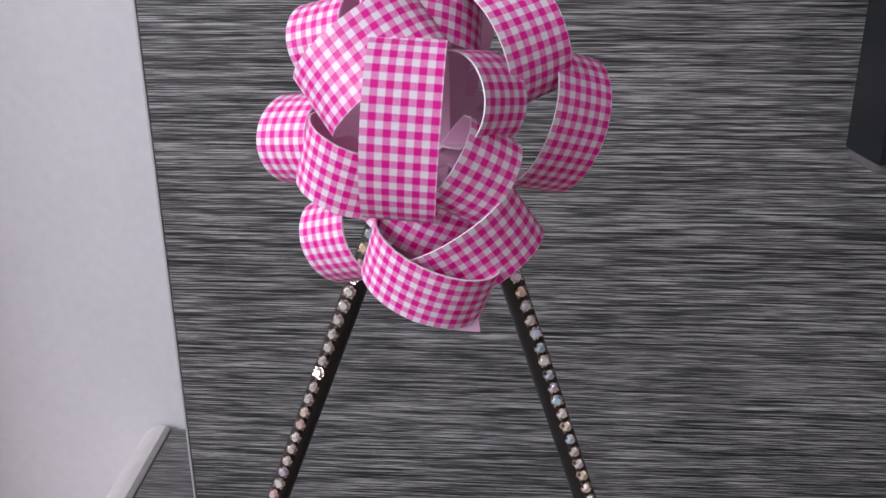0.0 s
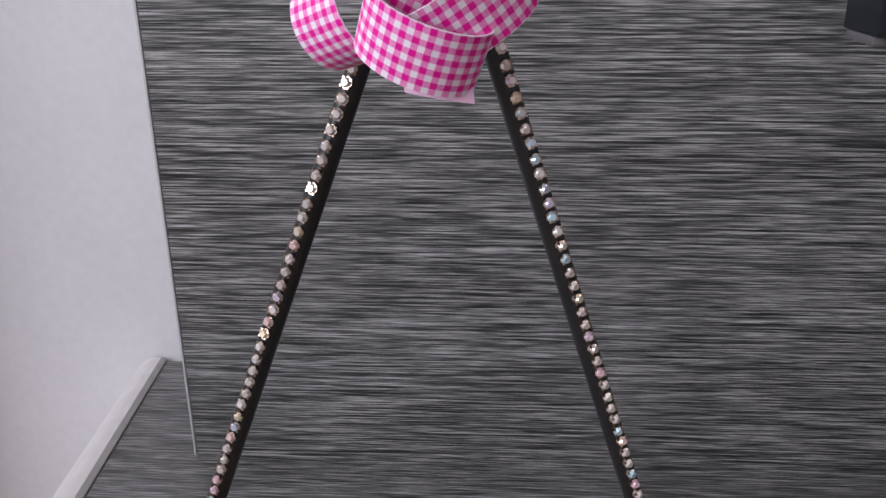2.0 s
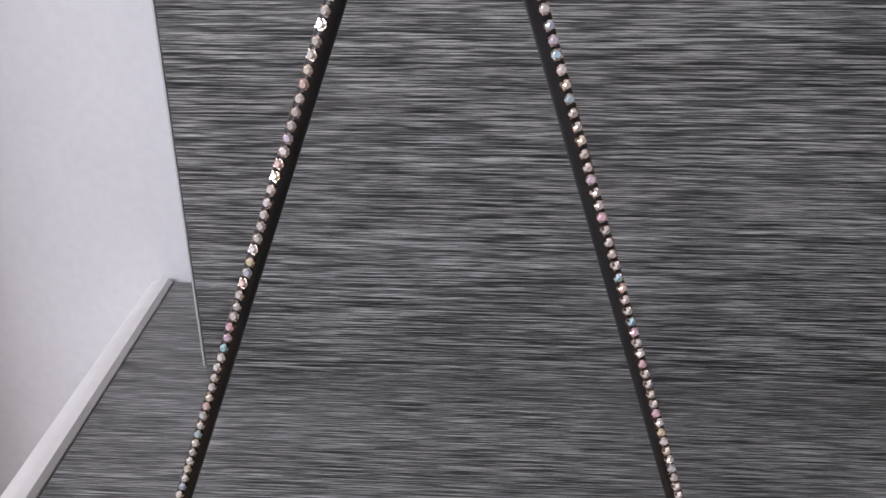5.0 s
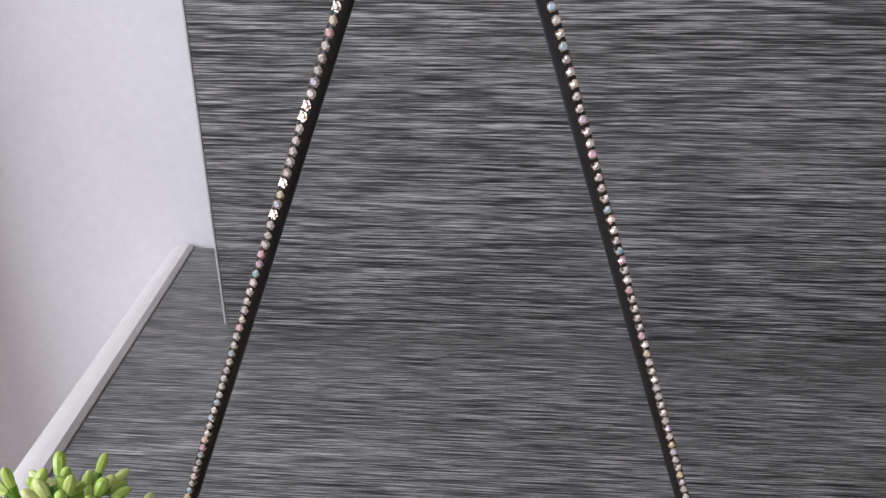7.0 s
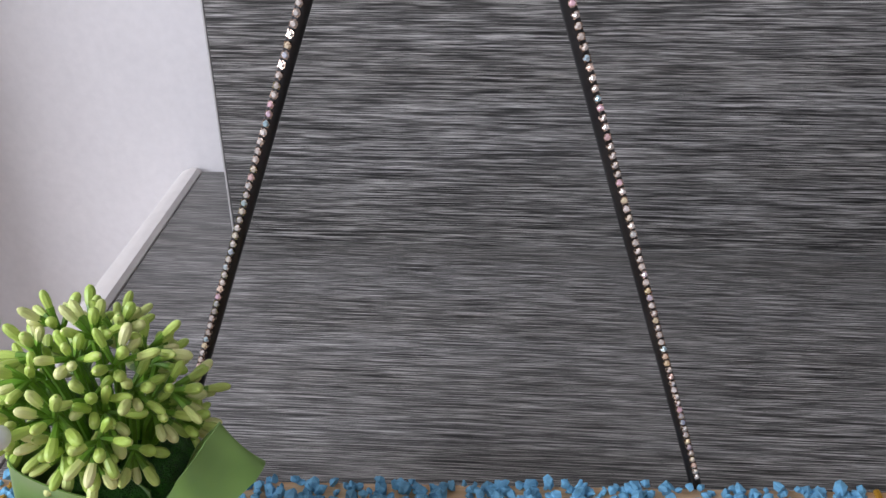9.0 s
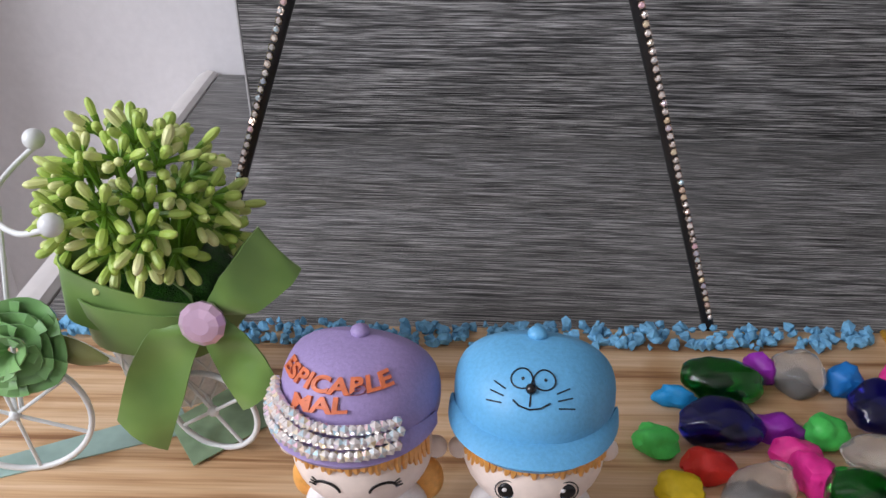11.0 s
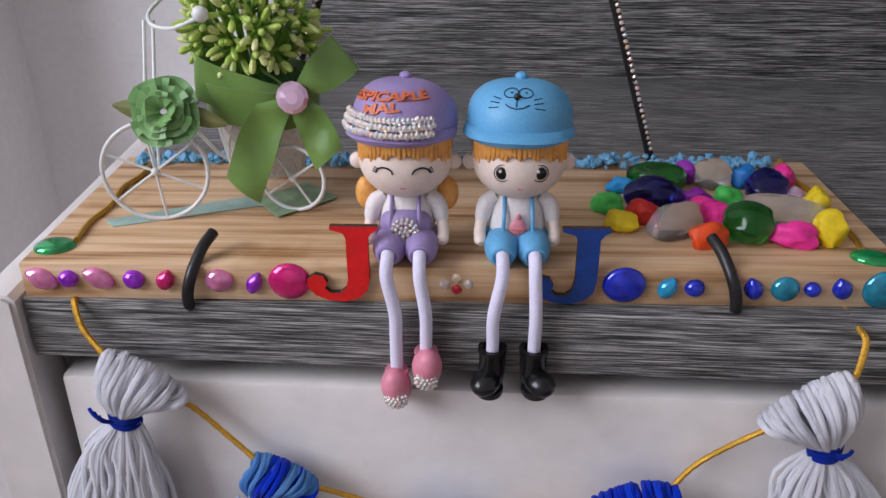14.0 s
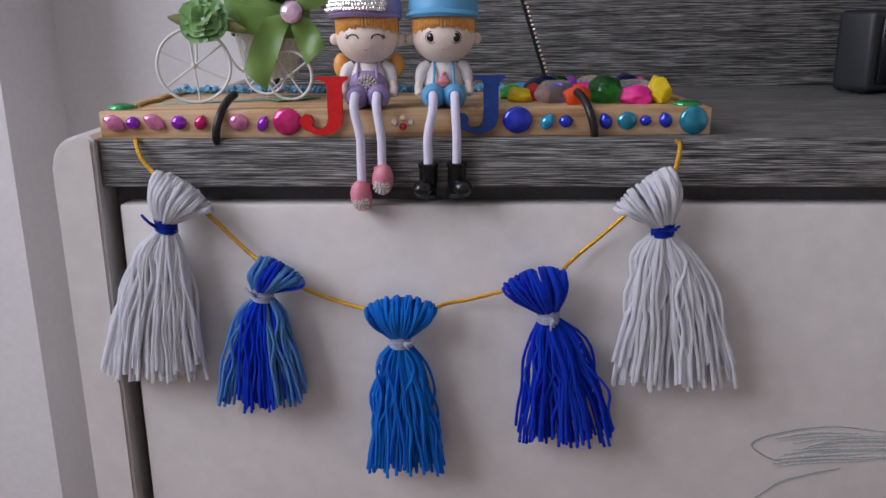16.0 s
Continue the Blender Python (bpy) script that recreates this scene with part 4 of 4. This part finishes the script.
    # rope legs and shoes
    lx = ((-0.0040, 0.7715, 1), (0.0096, 0.7825, 1)) if girl else ((-0.0105, 0.7835, 0), (0.0080, 0.7840, 0))
    for s, (dx, z, _) in zip((-1, 1), lx):
        x1 = cx + (dx if girl else dx)
        yb = front_y(x1) - 0.0050
        tube(bm, smooth_path([(cx + s * 0.0070, -0.001, P + 0.0092), (cx + s * 0.0070, -0.0085, P + 0.0088), (cx + s * 0.0072, -0.0125, P + 0.001), (x1, yb - 0.001, P - 0.016), (x1, yb, P - 0.030), (x1, yb, z - 0.004)], 6), 0.0029, 12, LG)
        if girl:
            rot = Euler((radians(28), 0, radians(12 * s)))
            ball(bm, (x1 + 0.0004 * s, yb - 0.002, z - 0.0080), (0.0070, 0.0078, 0.0115), rot, SP)
            lathe(bm, [(0.0045, 0), (0.0056, 0.0018), (0.0054, 0.0030), (0.0034, 0.0030)], (x1, yb, z - 0.003), 18, SP)
            for b in (-1, 1):
                ball(bm, (x1 + b * 0.0020, yb - 0.0072, z - 0.0050), (0.0019, 0.0010, 0.0014), mat=SP, u=10, v=6)
            rg = random.Random(11)
            for ring, cnt in ((0, 1), (0.0019, 6), (0.0036, 10), (0.0047, 13)):
                for i in range(cnt):
                    a = i * math.tau / cnt
                    gem_ball(bm, (x1 + ring * math.cos(a), yb - 0.0102 + ring * ring * 90, z - 0.0115 + ring * math.sin(a) * 0.9), 0.00115, CR)
        else:
            lathe(bm, [(0.0054, -0.0165), (0.0060, -0.011), (0.0060, -0.002), (0.0066, -0.0010), (0.0066, 0.0010), (0.0048, 0.0012), (0.0040, -0.001)], (x1, yb + 0.001, z), 22, K)
            ball(bm, (x1 + 0.0030 * s, yb - 0.0052, z - 0.0142), (0.0066, 0.0080, 0.0056), Euler((0, 0, radians(28 * s))), K)
            lathe(bm, [(0.0064, -0.0028), (0.0066, -0.0010), (0.0064, 0)], (x1 + 0.0012 * s, yb - 0.002, z - 0.0178), 18, RU, 1.0, 1.25)
    return solo("sitting_doll", bm, mats, (cx, 0.017, P), label, "doll", "pair of sitting dolls")
doll(-0.0245, PURPLE, PURPLE, True, "small painted doll in purple cap and dungarees sitting on the plank")
doll(0.0255, SKYBLUE, SKYBLUE, False, "small painted doll in sky-blue cap and black boots on the plank")

# ---- wooden letters ----
J = [(0.36, 1.0), (1.0, 1.0), (1.0, 0.955), (0.92, 0.91), (0.87, 0.85), (0.87, 0.30), (0.83, 0.15), (0.71, 0.045), (0.52, 0.0), (0.30, 0.015), (0.11, 0.085), (0.0, 0.20), (0.01, 0.30), (0.11, 0.365), (0.23, 0.34), (0.28, 0.25), (0.25, 0.175), (0.33, 0.115), (0.45, 0.115), (0.54, 0.18), (0.57, 0.30), (0.57, 0.85), (0.53, 0.91), (0.36, 0.955)]
for x0, m, label in ((-0.0685, RED, "red painted wooden letter J glued to the plank edge"), (0.0325, BLUEJ, "dark blue painted wooden letter J glued to the plank edge")):
    bm = bmesh.new()
    prism(bm, [(x0 + x * 0.0325, 0.8020 + z * 0.0375) for x, z in J], -0.0034, -0.0004, 0, 1)
    bm.normal_update()
    bmesh.ops.triangulate(bm, faces=[f for f in bm.faces if len(f.verts) > 4], ngon_method="EAR_CLIP")
    solo("wooden_letter", bm, [m, BURNT], (x0 + 0.016, -0.002, 0.802), label, "letter", "wooden letters", smooth=False)

# ---- pebbles ----
GLASS = {"green": glassy("green_glass", (0.02, 0.42, 0.05), 0.02, 0.95), "navy": glassy("navy_glass", (0.02, 0.025, 0.50), 0.02, 0.95), "clear": glassy("clear_glass", (1.0, 0.97, 0.91), 0.02, 0.82, 1.2)}
PEB = {k: paint("pebble_" + k, c, 0.5, 0.12, 200, 0.5, 0.0008, spec=0.4) for k, c in {
    "lightblue": (0.01, 0.30, 0.66), "purple": (0.28, 0.02, 0.36), "blue": (0.01, 0.17, 0.50), "pink": (0.80, 0.03, 0.28), "lime": (0.07, 0.58, 0.10),
    "red": (0.66, 0.03, 0.02), "yellow": (0.76, 0.55, 0.01), "orange": (0.80, 0.08, 0.01), "lilac": (0.55, 0.36, 0.46)}.items()}
def pebble(x, y, rx, ry, rz, rot, col, seed, z=P):
    glass = col in GLASS
    bm = lump((x, y, z), (rx, ry, rz) if glass else (rx * 0.92, ry * 0.92, rz * 1.15), rot, seed, 0.16 if glass else 0.38, 4 if glass else 3)
    name = {"green": "green glass", "navy": "dark blue glass", "clear": "clear glass"}.get(col, col.replace("lightblue", "light blue") + " painted stone")
    solo("glass_pebble" if glass else "pebble", bm, GLASS[col] if glass else PEB[col], (x, y, z), "rounded " + name + " pebble on the pine plank", "pebble", "decorative pebbles")
for i, a in enumerate(((0.106, 0.090, 0.0158, 0.0100, 0.0085, -14, "green"), (0.0985, 0.066, 0.0158, 0.0098, 0.0090, -8, "navy"), (0.137, 0.095, 0.0108, 0.0105, 0.0085, 30, "clear"),
     (0.1605, 0.076, 0.0128, 0.0110, 0.0095, 45, "navy"), (0.1355, 0.032, 0.0125, 0.0125, 0.0110, 70, "green"), (0.1030, 0.035, 0.0172, 0.0095, 0.0090, 38, "clear"), (0.158, 0.048, 0.0205, 0.0092, 0.0085, -24, "clear"),
     (0.0865, 0.083, 0.0085, 0.0050, 0.0045, -20, "lightblue"), (0.123, 0.099, 0.0050, 0.0075, 0.0060, 20, "purple"), (0.154, 0.092, 0.0075, 0.0068, 0.0065, 10, "blue"), (0.1745, 0.093, 0.0072, 0.0070, 0.0065, 60, "pink"),
     (0.0738, 0.060, 0.0095, 0.0064, 0.0050, -15, "lime"), (0.1362, 0.064, 0.0086, 0.0070, 0.0060, 5, "lime"), (0.1195, 0.067, 0.0100, 0.0062, 0.0050, -10, "purple"), (0.0905, 0.048, 0.0105, 0.0064, 0.0055, -12, "red"),
     (0.0782, 0.0385, 0.0090, 0.0062, 0.0052, -10, "yellow"), (0.1225, 0.054, 0.0095, 0.0066, 0.0055, -20, "pink"), (0.1245, 0.044, 0.0070, 0.0085, 0.0070, 15, "pink"), (0.1765, 0.054, 0.0066, 0.0080, 0.0085, 10, "yellow"),
     (0.1715, 0.027, 0.0088, 0.0072, 0.0080, -10, "yellow"), (0.1555, 0.0245, 0.0115, 0.0060, 0.0060, -14, "pink"), (0.1155, 0.0225, 0.0098, 0.0058, 0.0060, 8, "orange"), (0.1730, 0.072, 0.0060, 0.0050, 0.0040, 0, "lilac"))):
    pebble(a[0], a[1] * 1.07, *a[2:], i + 1)
rg = random.Random(21)
bm = bmesh.new()
for i in range(430):
    x = rg.uniform(-0.192, 0.182)
    y, z = rg.uniform(0.1235, 0.1365), P
    s = rg.uniform(0.0016, 0.0031)
    if rg.random() < 0.35:
        z += 0.0022
    r = bmesh.ops.create_icosphere(bm, subdivisions=1, radius=s, matrix=Matrix.LocRotScale((x, y, z + s * 0.6), Euler([rg.uniform(0, 6) for _ in range(3)]), (rg.uniform(0.6, 1.3), rg.uniform(0.6, 1.2), rg.uniform(0.5, 1.1))))
    for v in r["verts"]:
        v.co += Vector((rg.uniform(-1, 1), rg.uniform(-1, 1), rg.uniform(-1, 1))) * s * 0.28
        v.co.z = max(v.co.z, P - 0.0002)
solo("blue_gravel", bm, BLUECHIP, (0, 0.130, P), "strip of pale blue gravel along the plank's back edge", "gravel", kind="stuff", smooth=False)

# ---- the tricycle planter ----
def paper(name, pts, mat, label, lift=0.0):
    bm = bmesh.new()
    a = [bm.verts.new((x, y, P + 0.0006 + lift)) for x, y in pts]
    f = bm.faces.new(a)
    r = bmesh.ops.extrude_face_region(bm, geom=[f])
    for v in r["geom"]:
        if isinstance(v, bmesh.types.BMVert):
            v.co.z -= 0.0005
    solo(name, bm, mat, (pts[0][0], pts[0][1], P), label, "paper", smooth=False)
paper("paper_strip", [(-0.1780, 0.0460), (-0.1710, 0.0385), (-0.0980, 0.0680), (-0.1060, 0.0810)], PAPER, "narrow pale teal paper strip lying on the plank")
paper("paper_card", [(-0.0920, 0.0500), (-0.0655, 0.0755), (-0.0850, 0.0980), (-0.1080, 0.0720)], PAPER2, "green and teal printed paper card under the planter", 0.0008)
trike = thing("tricycle_planter", (-0.115, 0.08, P), "white wire tricycle planter with green ribbon and a ribbon rose", "planter")
def wheel(c, R, yaw, rim_r=0.0011):
    M4 = Matrix.Translation(c) @ Matrix.Rotation(radians(yaw), 4, "Z")
    bm = bmesh.new()
    tube(bm, [M4 @ Vector((R * math.cos(a), 0, R * math.sin(a))) for a in [k * math.tau / 48 for k in range(48)]], rim_r, 10, closed=True)
    w = part("wheel", bm, WIRE, trike, "white enamelled wire wheel")
    for k in range(3 if R > 0.02 else 2):
        a = k * math.pi / (3 if R > 0.02 else 2) + 0.62
        d = Vector((math.cos(a), 0, math.sin(a))) * R
        bm = bmesh.new()
        tube(bm, [M4 @ d, M4 @ -d], 0.0007, 8)
        part("spoke", bm, WIRE, w)
    bm = bmesh.new()
    ball(bm, c, 0.0021, u=14, v=8)
    part("hub", bm, WIRE, w)
wheel((-0.1490, 0.0475, P + 0.0261), 0.0250, 8)
wheel((-0.0850, 0.060, P + 0.0182), 0.0170, -12)
wheel((-0.1120, 0.108, P + 0.0182), 0.0170, -12)
bm = bmesh.new()
for dx in (-0.0022, 0.0022):
    tube(bm, smooth_path([(-0.1490 + dx * 0.5, 0.0500, P + 0.026), (-0.1505 + dx, 0.060, P + 0.058), (-0.1505 + dx, 0.073, P + 0.0935)], 6), 0.0009, 8)
part("fork", bm, WIRE, trike)
bm = bmesh.new()
tube(bm, smooth_path([(-0.1435, 0.0955, P + 0.1050), (-0.1500, 0.0890, P + 0.0995), (-0.1525, 0.0790, P + 0.0950), (-0.1460, 0.0660, P + 0.0925), (-0.1330, 0.0550, P + 0.0935), (-0.1190, 0.0475, P + 0.0995)], 6), 0.0010, 10)
bar = part("handlebar", bm, WIRE, trike)
for c in ((-0.1435, 0.0958, P + 0.1075), (-0.1168, 0.0466, P + 0.1015)):
    bm = bmesh.new()
    ball(bm, c, 0.0037)
    part("knob", bm, WIRE, bar, "round white ball grip")
bm = bmesh.new()
tube(bm, smooth_path([(-0.1515, 0.057, P + 0.050), (-0.137, 0.068, P + 0.044), (-0.126, 0.082, P + 0.022), (-0.112, 0.088, P + 0.018), (-0.098, 0.088, P + 0.018)], 6), 0.0010, 8)
tube(bm, [(-0.085, 0.060, P + 0.0182), (-0.112, 0.108, P + 0.0182)], 0.0009, 8)
part("axle", bm, WIRE, trike)
PC = Vector((-0.1020, 0.082, P))
bm = bmesh.new()
lathe(bm, [(0.0170, 0.016), (0.0185, 0.016), (0.0250, 0.050), (0.0270, 0.058), (0.0255, 0.058), (0.0235, 0.050)], PC, 32)
basket = part("basket", bm, BASKET, trike, "white woven mesh basket")
bm = bmesh.new()
for k in range(16):
    for s in (-1, 1):
        tube(bm, [PC + Vector(((0.0188 + 0.0066 * t) * math.cos(k * math.tau / 16 + s * t * 0.9), (0.0188 + 0.0066 * t) * math.sin(k * math.tau / 16 + s * t * 0.9), 0.016 + 0.036 * t)) for t in (0, 0.25, 0.5, 0.75, 1.0)], 0.0005, 5)
part("lattice", bm, WIRE, basket)
# ribbon band, loops, tails
bm = bmesh.new()
rows = []
for i in range(41):
    a = i / 40 * math.tau
    rr = 0.0278 + 0.0012 * math.sin(5 * a)
    rows.append([PC + Vector(((rr + 0.0018 * (j / 3)) * math.cos(a), (rr + 0.0018 * (j / 3)) * math.sin(a), 0.046 + 0.019 * j / 3 + 0.002 * math.sin(2 * a))) for j in range(4)])
sheet(bm, rows, 0.0006, (0, 0))
part("ribbon_band", bm, GREEN_SATIN, trike, "wide green satin ribbon band")
KN = Vector((-0.0800, 0.0610, P + 0.0615))
def ribbon(path, widths, axis, name, label, puff=0.002):
    bm = bmesh.new()
    pts = smooth_path(path, 6)
    rows = []
    for i, p in enumerate(pts):
        t = i / (len(pts) - 1) * (len(widths) - 1)
        k = min(int(t), len(widths) - 2)
        w = widths[k] + (widths[k + 1] - widths[k]) * (t - k)
        ax = (axis[0] + (axis[1] - axis[0]) * (i / (len(pts) - 1))).normalized()
        rows.append([p + ax * w * (j / 6 - 0.5) + Vector((0, -puff * math.sin(j / 6 * math.pi) * math.sin(i * 0.4 + 0.5), 0)) for j in range(7)])
    sheet(bm, rows, 0.0005, (0, 0))
    part(name, bm, GREEN_SATIN, trike, label)
Z, X = Vector((0, 0, 1)), Vector((1, 0, 0))
ribbon([KN, KN + Vector((-0.020, -0.006, 0.001)), KN + Vector((-0.044, -0.003, 0.007)), KN + Vector((-0.047, 0.006, 0.010)), KN + Vector((-0.030, 0.010, 0.010)), KN + Vector((-0.006, 0.003, 0.002))], [0.004, 0.017, 0.021, 0.020, 0.016, 0.004], (Z + X * 0.2, Z), "ribbon_loop", "green satin bow loop")
ribbon([KN, KN + Vector((0.012, -0.004, 0.009)), KN + Vector((0.021, 0.004, 0.016)), KN + Vector((0.023, 0.011, 0.018)), KN + Vector((0.013, 0.010, 0.011)), KN + Vector((0.003, 0.002, 0.002))], [0.004, 0.017, 0.021, 0.020, 0.014, 0.004], (Z - X * 0.8, Z - X * 0.8), "ribbon_loop", "green satin bow loop")
ribbon([KN + Vector((0, -0.001, 0)), KN + Vector((-0.010, -0.007, -0.006)), KN + Vector((-0.019, -0.010, -0.024)), KN + Vector((-0.0275, -0.011, -0.046))], [0.006, 0.016, 0.0205, 0.0205], (X - Z * 0.2, X - Z * 0.9), "ribbon_tail", "green satin bow tail", 0.003)
ribbon([KN + Vector((0, -0.001, 0)), KN + Vector((0.006, -0.006, -0.008)), KN + Vector((0.011, -0.008, -0.018)), KN + Vector((0.0155, -0.008, -0.030))], [0.005, 0.015, 0.0185, 0.0185], (X + Z * 0.3, X + Z * 0.9), "ribbon_tail", "green satin bow tail", 0.003)
bm = bmesh.new()
lathe(bm, [(0.0075, 0.0), (0.0078, 0.0018), (0.0060, 0.0034), (0.0030, 0.0042)], (0, 0, 0), 12)
bm.transform(Matrix.Translation(KN + Vector((0, -0.0065, 0))) @ Matrix.Rotation(radians(78), 4, "X"))
part("brooch", bm, crystal("brooch_crystal", (0.80, 0.74, 0.80)), trike, "round faceted crystal brooch", smooth=False)
# ribbon rose
RC = Vector((-0.1390, 0.0450, P + 0.0570))
rose_n = Vector((0.05, -0.93, 0.36)).normalized()
ru = Vector((0, 0, 1)).cross(rose_n).normalized()
rv = rose_n.cross(ru)
rose_ob = None
for ring, (R, cnt, hgt, back) in enumerate(((0.0030, 3, 0.0070, 0.002), (0.0058, 4, 0.0075, 0.0), (0.0090, 5, 0.0080, -0.002), (0.0125, 6, 0.0085, -0.0045))):
    for k in range(cnt):
        a0 = k * math.tau / cnt + ring * 0.7
        rows = []
        for i in range(9):
            a = a0 + (i / 8 - 0.5) * math.tau / cnt * 1.45
            line = []
            for j in range(5):
                t = j / 4
                rr = R * (0.55 + 0.45 * t) + 0.0042 * t * t * (1 + 0.25 * math.sin(3 * a + k))
                line.append(RC + (ru * math.cos(a) + rv * math.sin(a)) * rr + rose_n * (back + hgt * (t - 0.42 * t * t * t * (ring > 0)) - 0.0012 * math.cos((i / 8 - 0.5) * 5)))
            rows.append(line)
        bm = bmesh.new()
        sheet(bm, rows, 0.0004, (0, 0))
        if rose_ob is None:
            rose_ob = part("ribbon_rose", bm, GREEN_ROSE, trike, "folded green satin ribbon rose")
        else:
            part("petal", bm, GREEN_ROSE, rose_ob)
for s, tip in ((-1, 0.017), (1, 0.020)):
    bm = bmesh.new()
    rows = []
    for i in range(7):
        t = i / 6
        c = RC - rose_n * 0.004 + ru * s * (0.008 + tip * t) * (1 if s > 0 else -1) * (1 if s > 0 else -1) - rv * (0.006 * t * (1 if s > 0 else -0.6))
        w = 0.009 * math.sin(math.pi * (0.25 + 0.7 * t))
        rows.append([c + rv * w * (j / 4 - 0.5) + rose_n * 0.0016 * math.sin(j / 4 * math.pi) for j in range(5)])
    sheet(bm, rows, 0.0004, (0, 0))
    part("ribbon_leaf", bm, OLIVE, trike, "olive green satin leaf")

# ---- the artificial bush in the basket ----
def bud_mat():
    m, nt, b = mat_base("bud_green", 0.42, 0, 0.5)
    geo = nt.nodes.new("ShaderNodeNewGeometry")
    n = noise_node(nt, (1, 1, 1), 90, 2)
    a = ramp(nt, geo.outputs["Random Per Island"], [(0.0, (0.14, 0.33, 0.02)), (0.14, (0.42, 0.58, 0.09)), (0.35, (0.66, 0.70, 0.27)), (1.0, (0.80, 0.77, 0.42))])
    c = ramp(nt, n.outputs[0], [(0.3, (0.72, 0.86, 0.55)), (0.65, (1, 1, 1))])
    nt.links.new(mix(nt, "MULTIPLY", 1.0, a.outputs[0], c.outputs[0]), b.inputs["Base Color"])
    b.inputs["Subsurface Weight"].default_value = 0.0
    return m
BUD = bud_mat()
bush = thing("artificial_bush", PC + Vector((0, 0, 0.05)), "round artificial bush of pale green buds in the basket", "plant")
rg = random.Random(33)
bm = bmesh.new()
ball(bm, PC + Vector((0, 0, 0.060)), (0.0245, 0.0245, 0.0115))
for v in bm.verts:
    v.co += Vector((noise.noise(v.co * 900), noise.noise(v.co * 900 + Vector((7, 0, 0))), noise.noise(v.co * 900 + Vector((0, 9, 0))))) * 0.0012
part("foam", bm, FOAM, bush, "glittery green foam under the stems")
BB = PC + Vector((-0.002, 0.0, 0.064))
CEN = Vector((-0.1050, 0.0785, P + 0.0880))
for k in range(40):
    t = (k + 0.5) / 40
    el = math.asin(1 - 1.42 * t)
    az = k * 2.399963 + rg.uniform(-0.25, 0.25)
    d = Vector((math.cos(el) * math.cos(az), math.cos(el) * math.sin(az), math.sin(el)))
    reach = rg.uniform(0.60, 1.0) if t > 0.15 else rg.uniform(0.85, 1.0)
    tipc = CEN + Vector((d.x * 0.0285, d.y * 0.0255, d.z * 0.0285)) * reach
    bm = bmesh.new()
    base = BB + Vector((d.x * 0.010, d.y * 0.010, -0.002))
    midp = base.lerp(tipc, 0.5) + Vector((0, 0, 0.0045))
    tube(bm, smooth_path([base, midp, tipc], 4), [0.0012] * 5 + [0.0011] * 4, 6, 0)
    u = d.orthogonal().normalized()
    w = d.cross(u).normalized()
    for i in range(7):
        a = i * 2.4 + k
        sp = 0.0 if i == 0 else 0.55 + 0.75 * math.sqrt(i / 6)
        bd = (d + (u * math.cos(a) + w * math.sin(a)) * sp * rg.uniform(0.8, 1.1)).normalized()
        L = rg.uniform(0.0095, 0.0155)
        rb = rg.uniform(0.00140, 0.00195)
        st = tipc - d * 0.001 * (i % 3)
        droop = Vector((0, 0, -0.0010))
        tube(bm, [st, st + bd * L * 0.30, st + bd * L * 0.52 + droop * 0.4], [0.0008, 0.0009, 0.0013], 6, 0)
        q = [st + bd * L * f + droop * f for f in (0.46, 0.58, 0.72, 0.85, 0.95, 1.0)]
        tube(bm, q, [0.0011, rb * 0.82, rb, rb * 0.96, rb * 0.70, rb * 0.25], 8, 1)
    part("sprig", bm, [LEAF, BUD], bush)
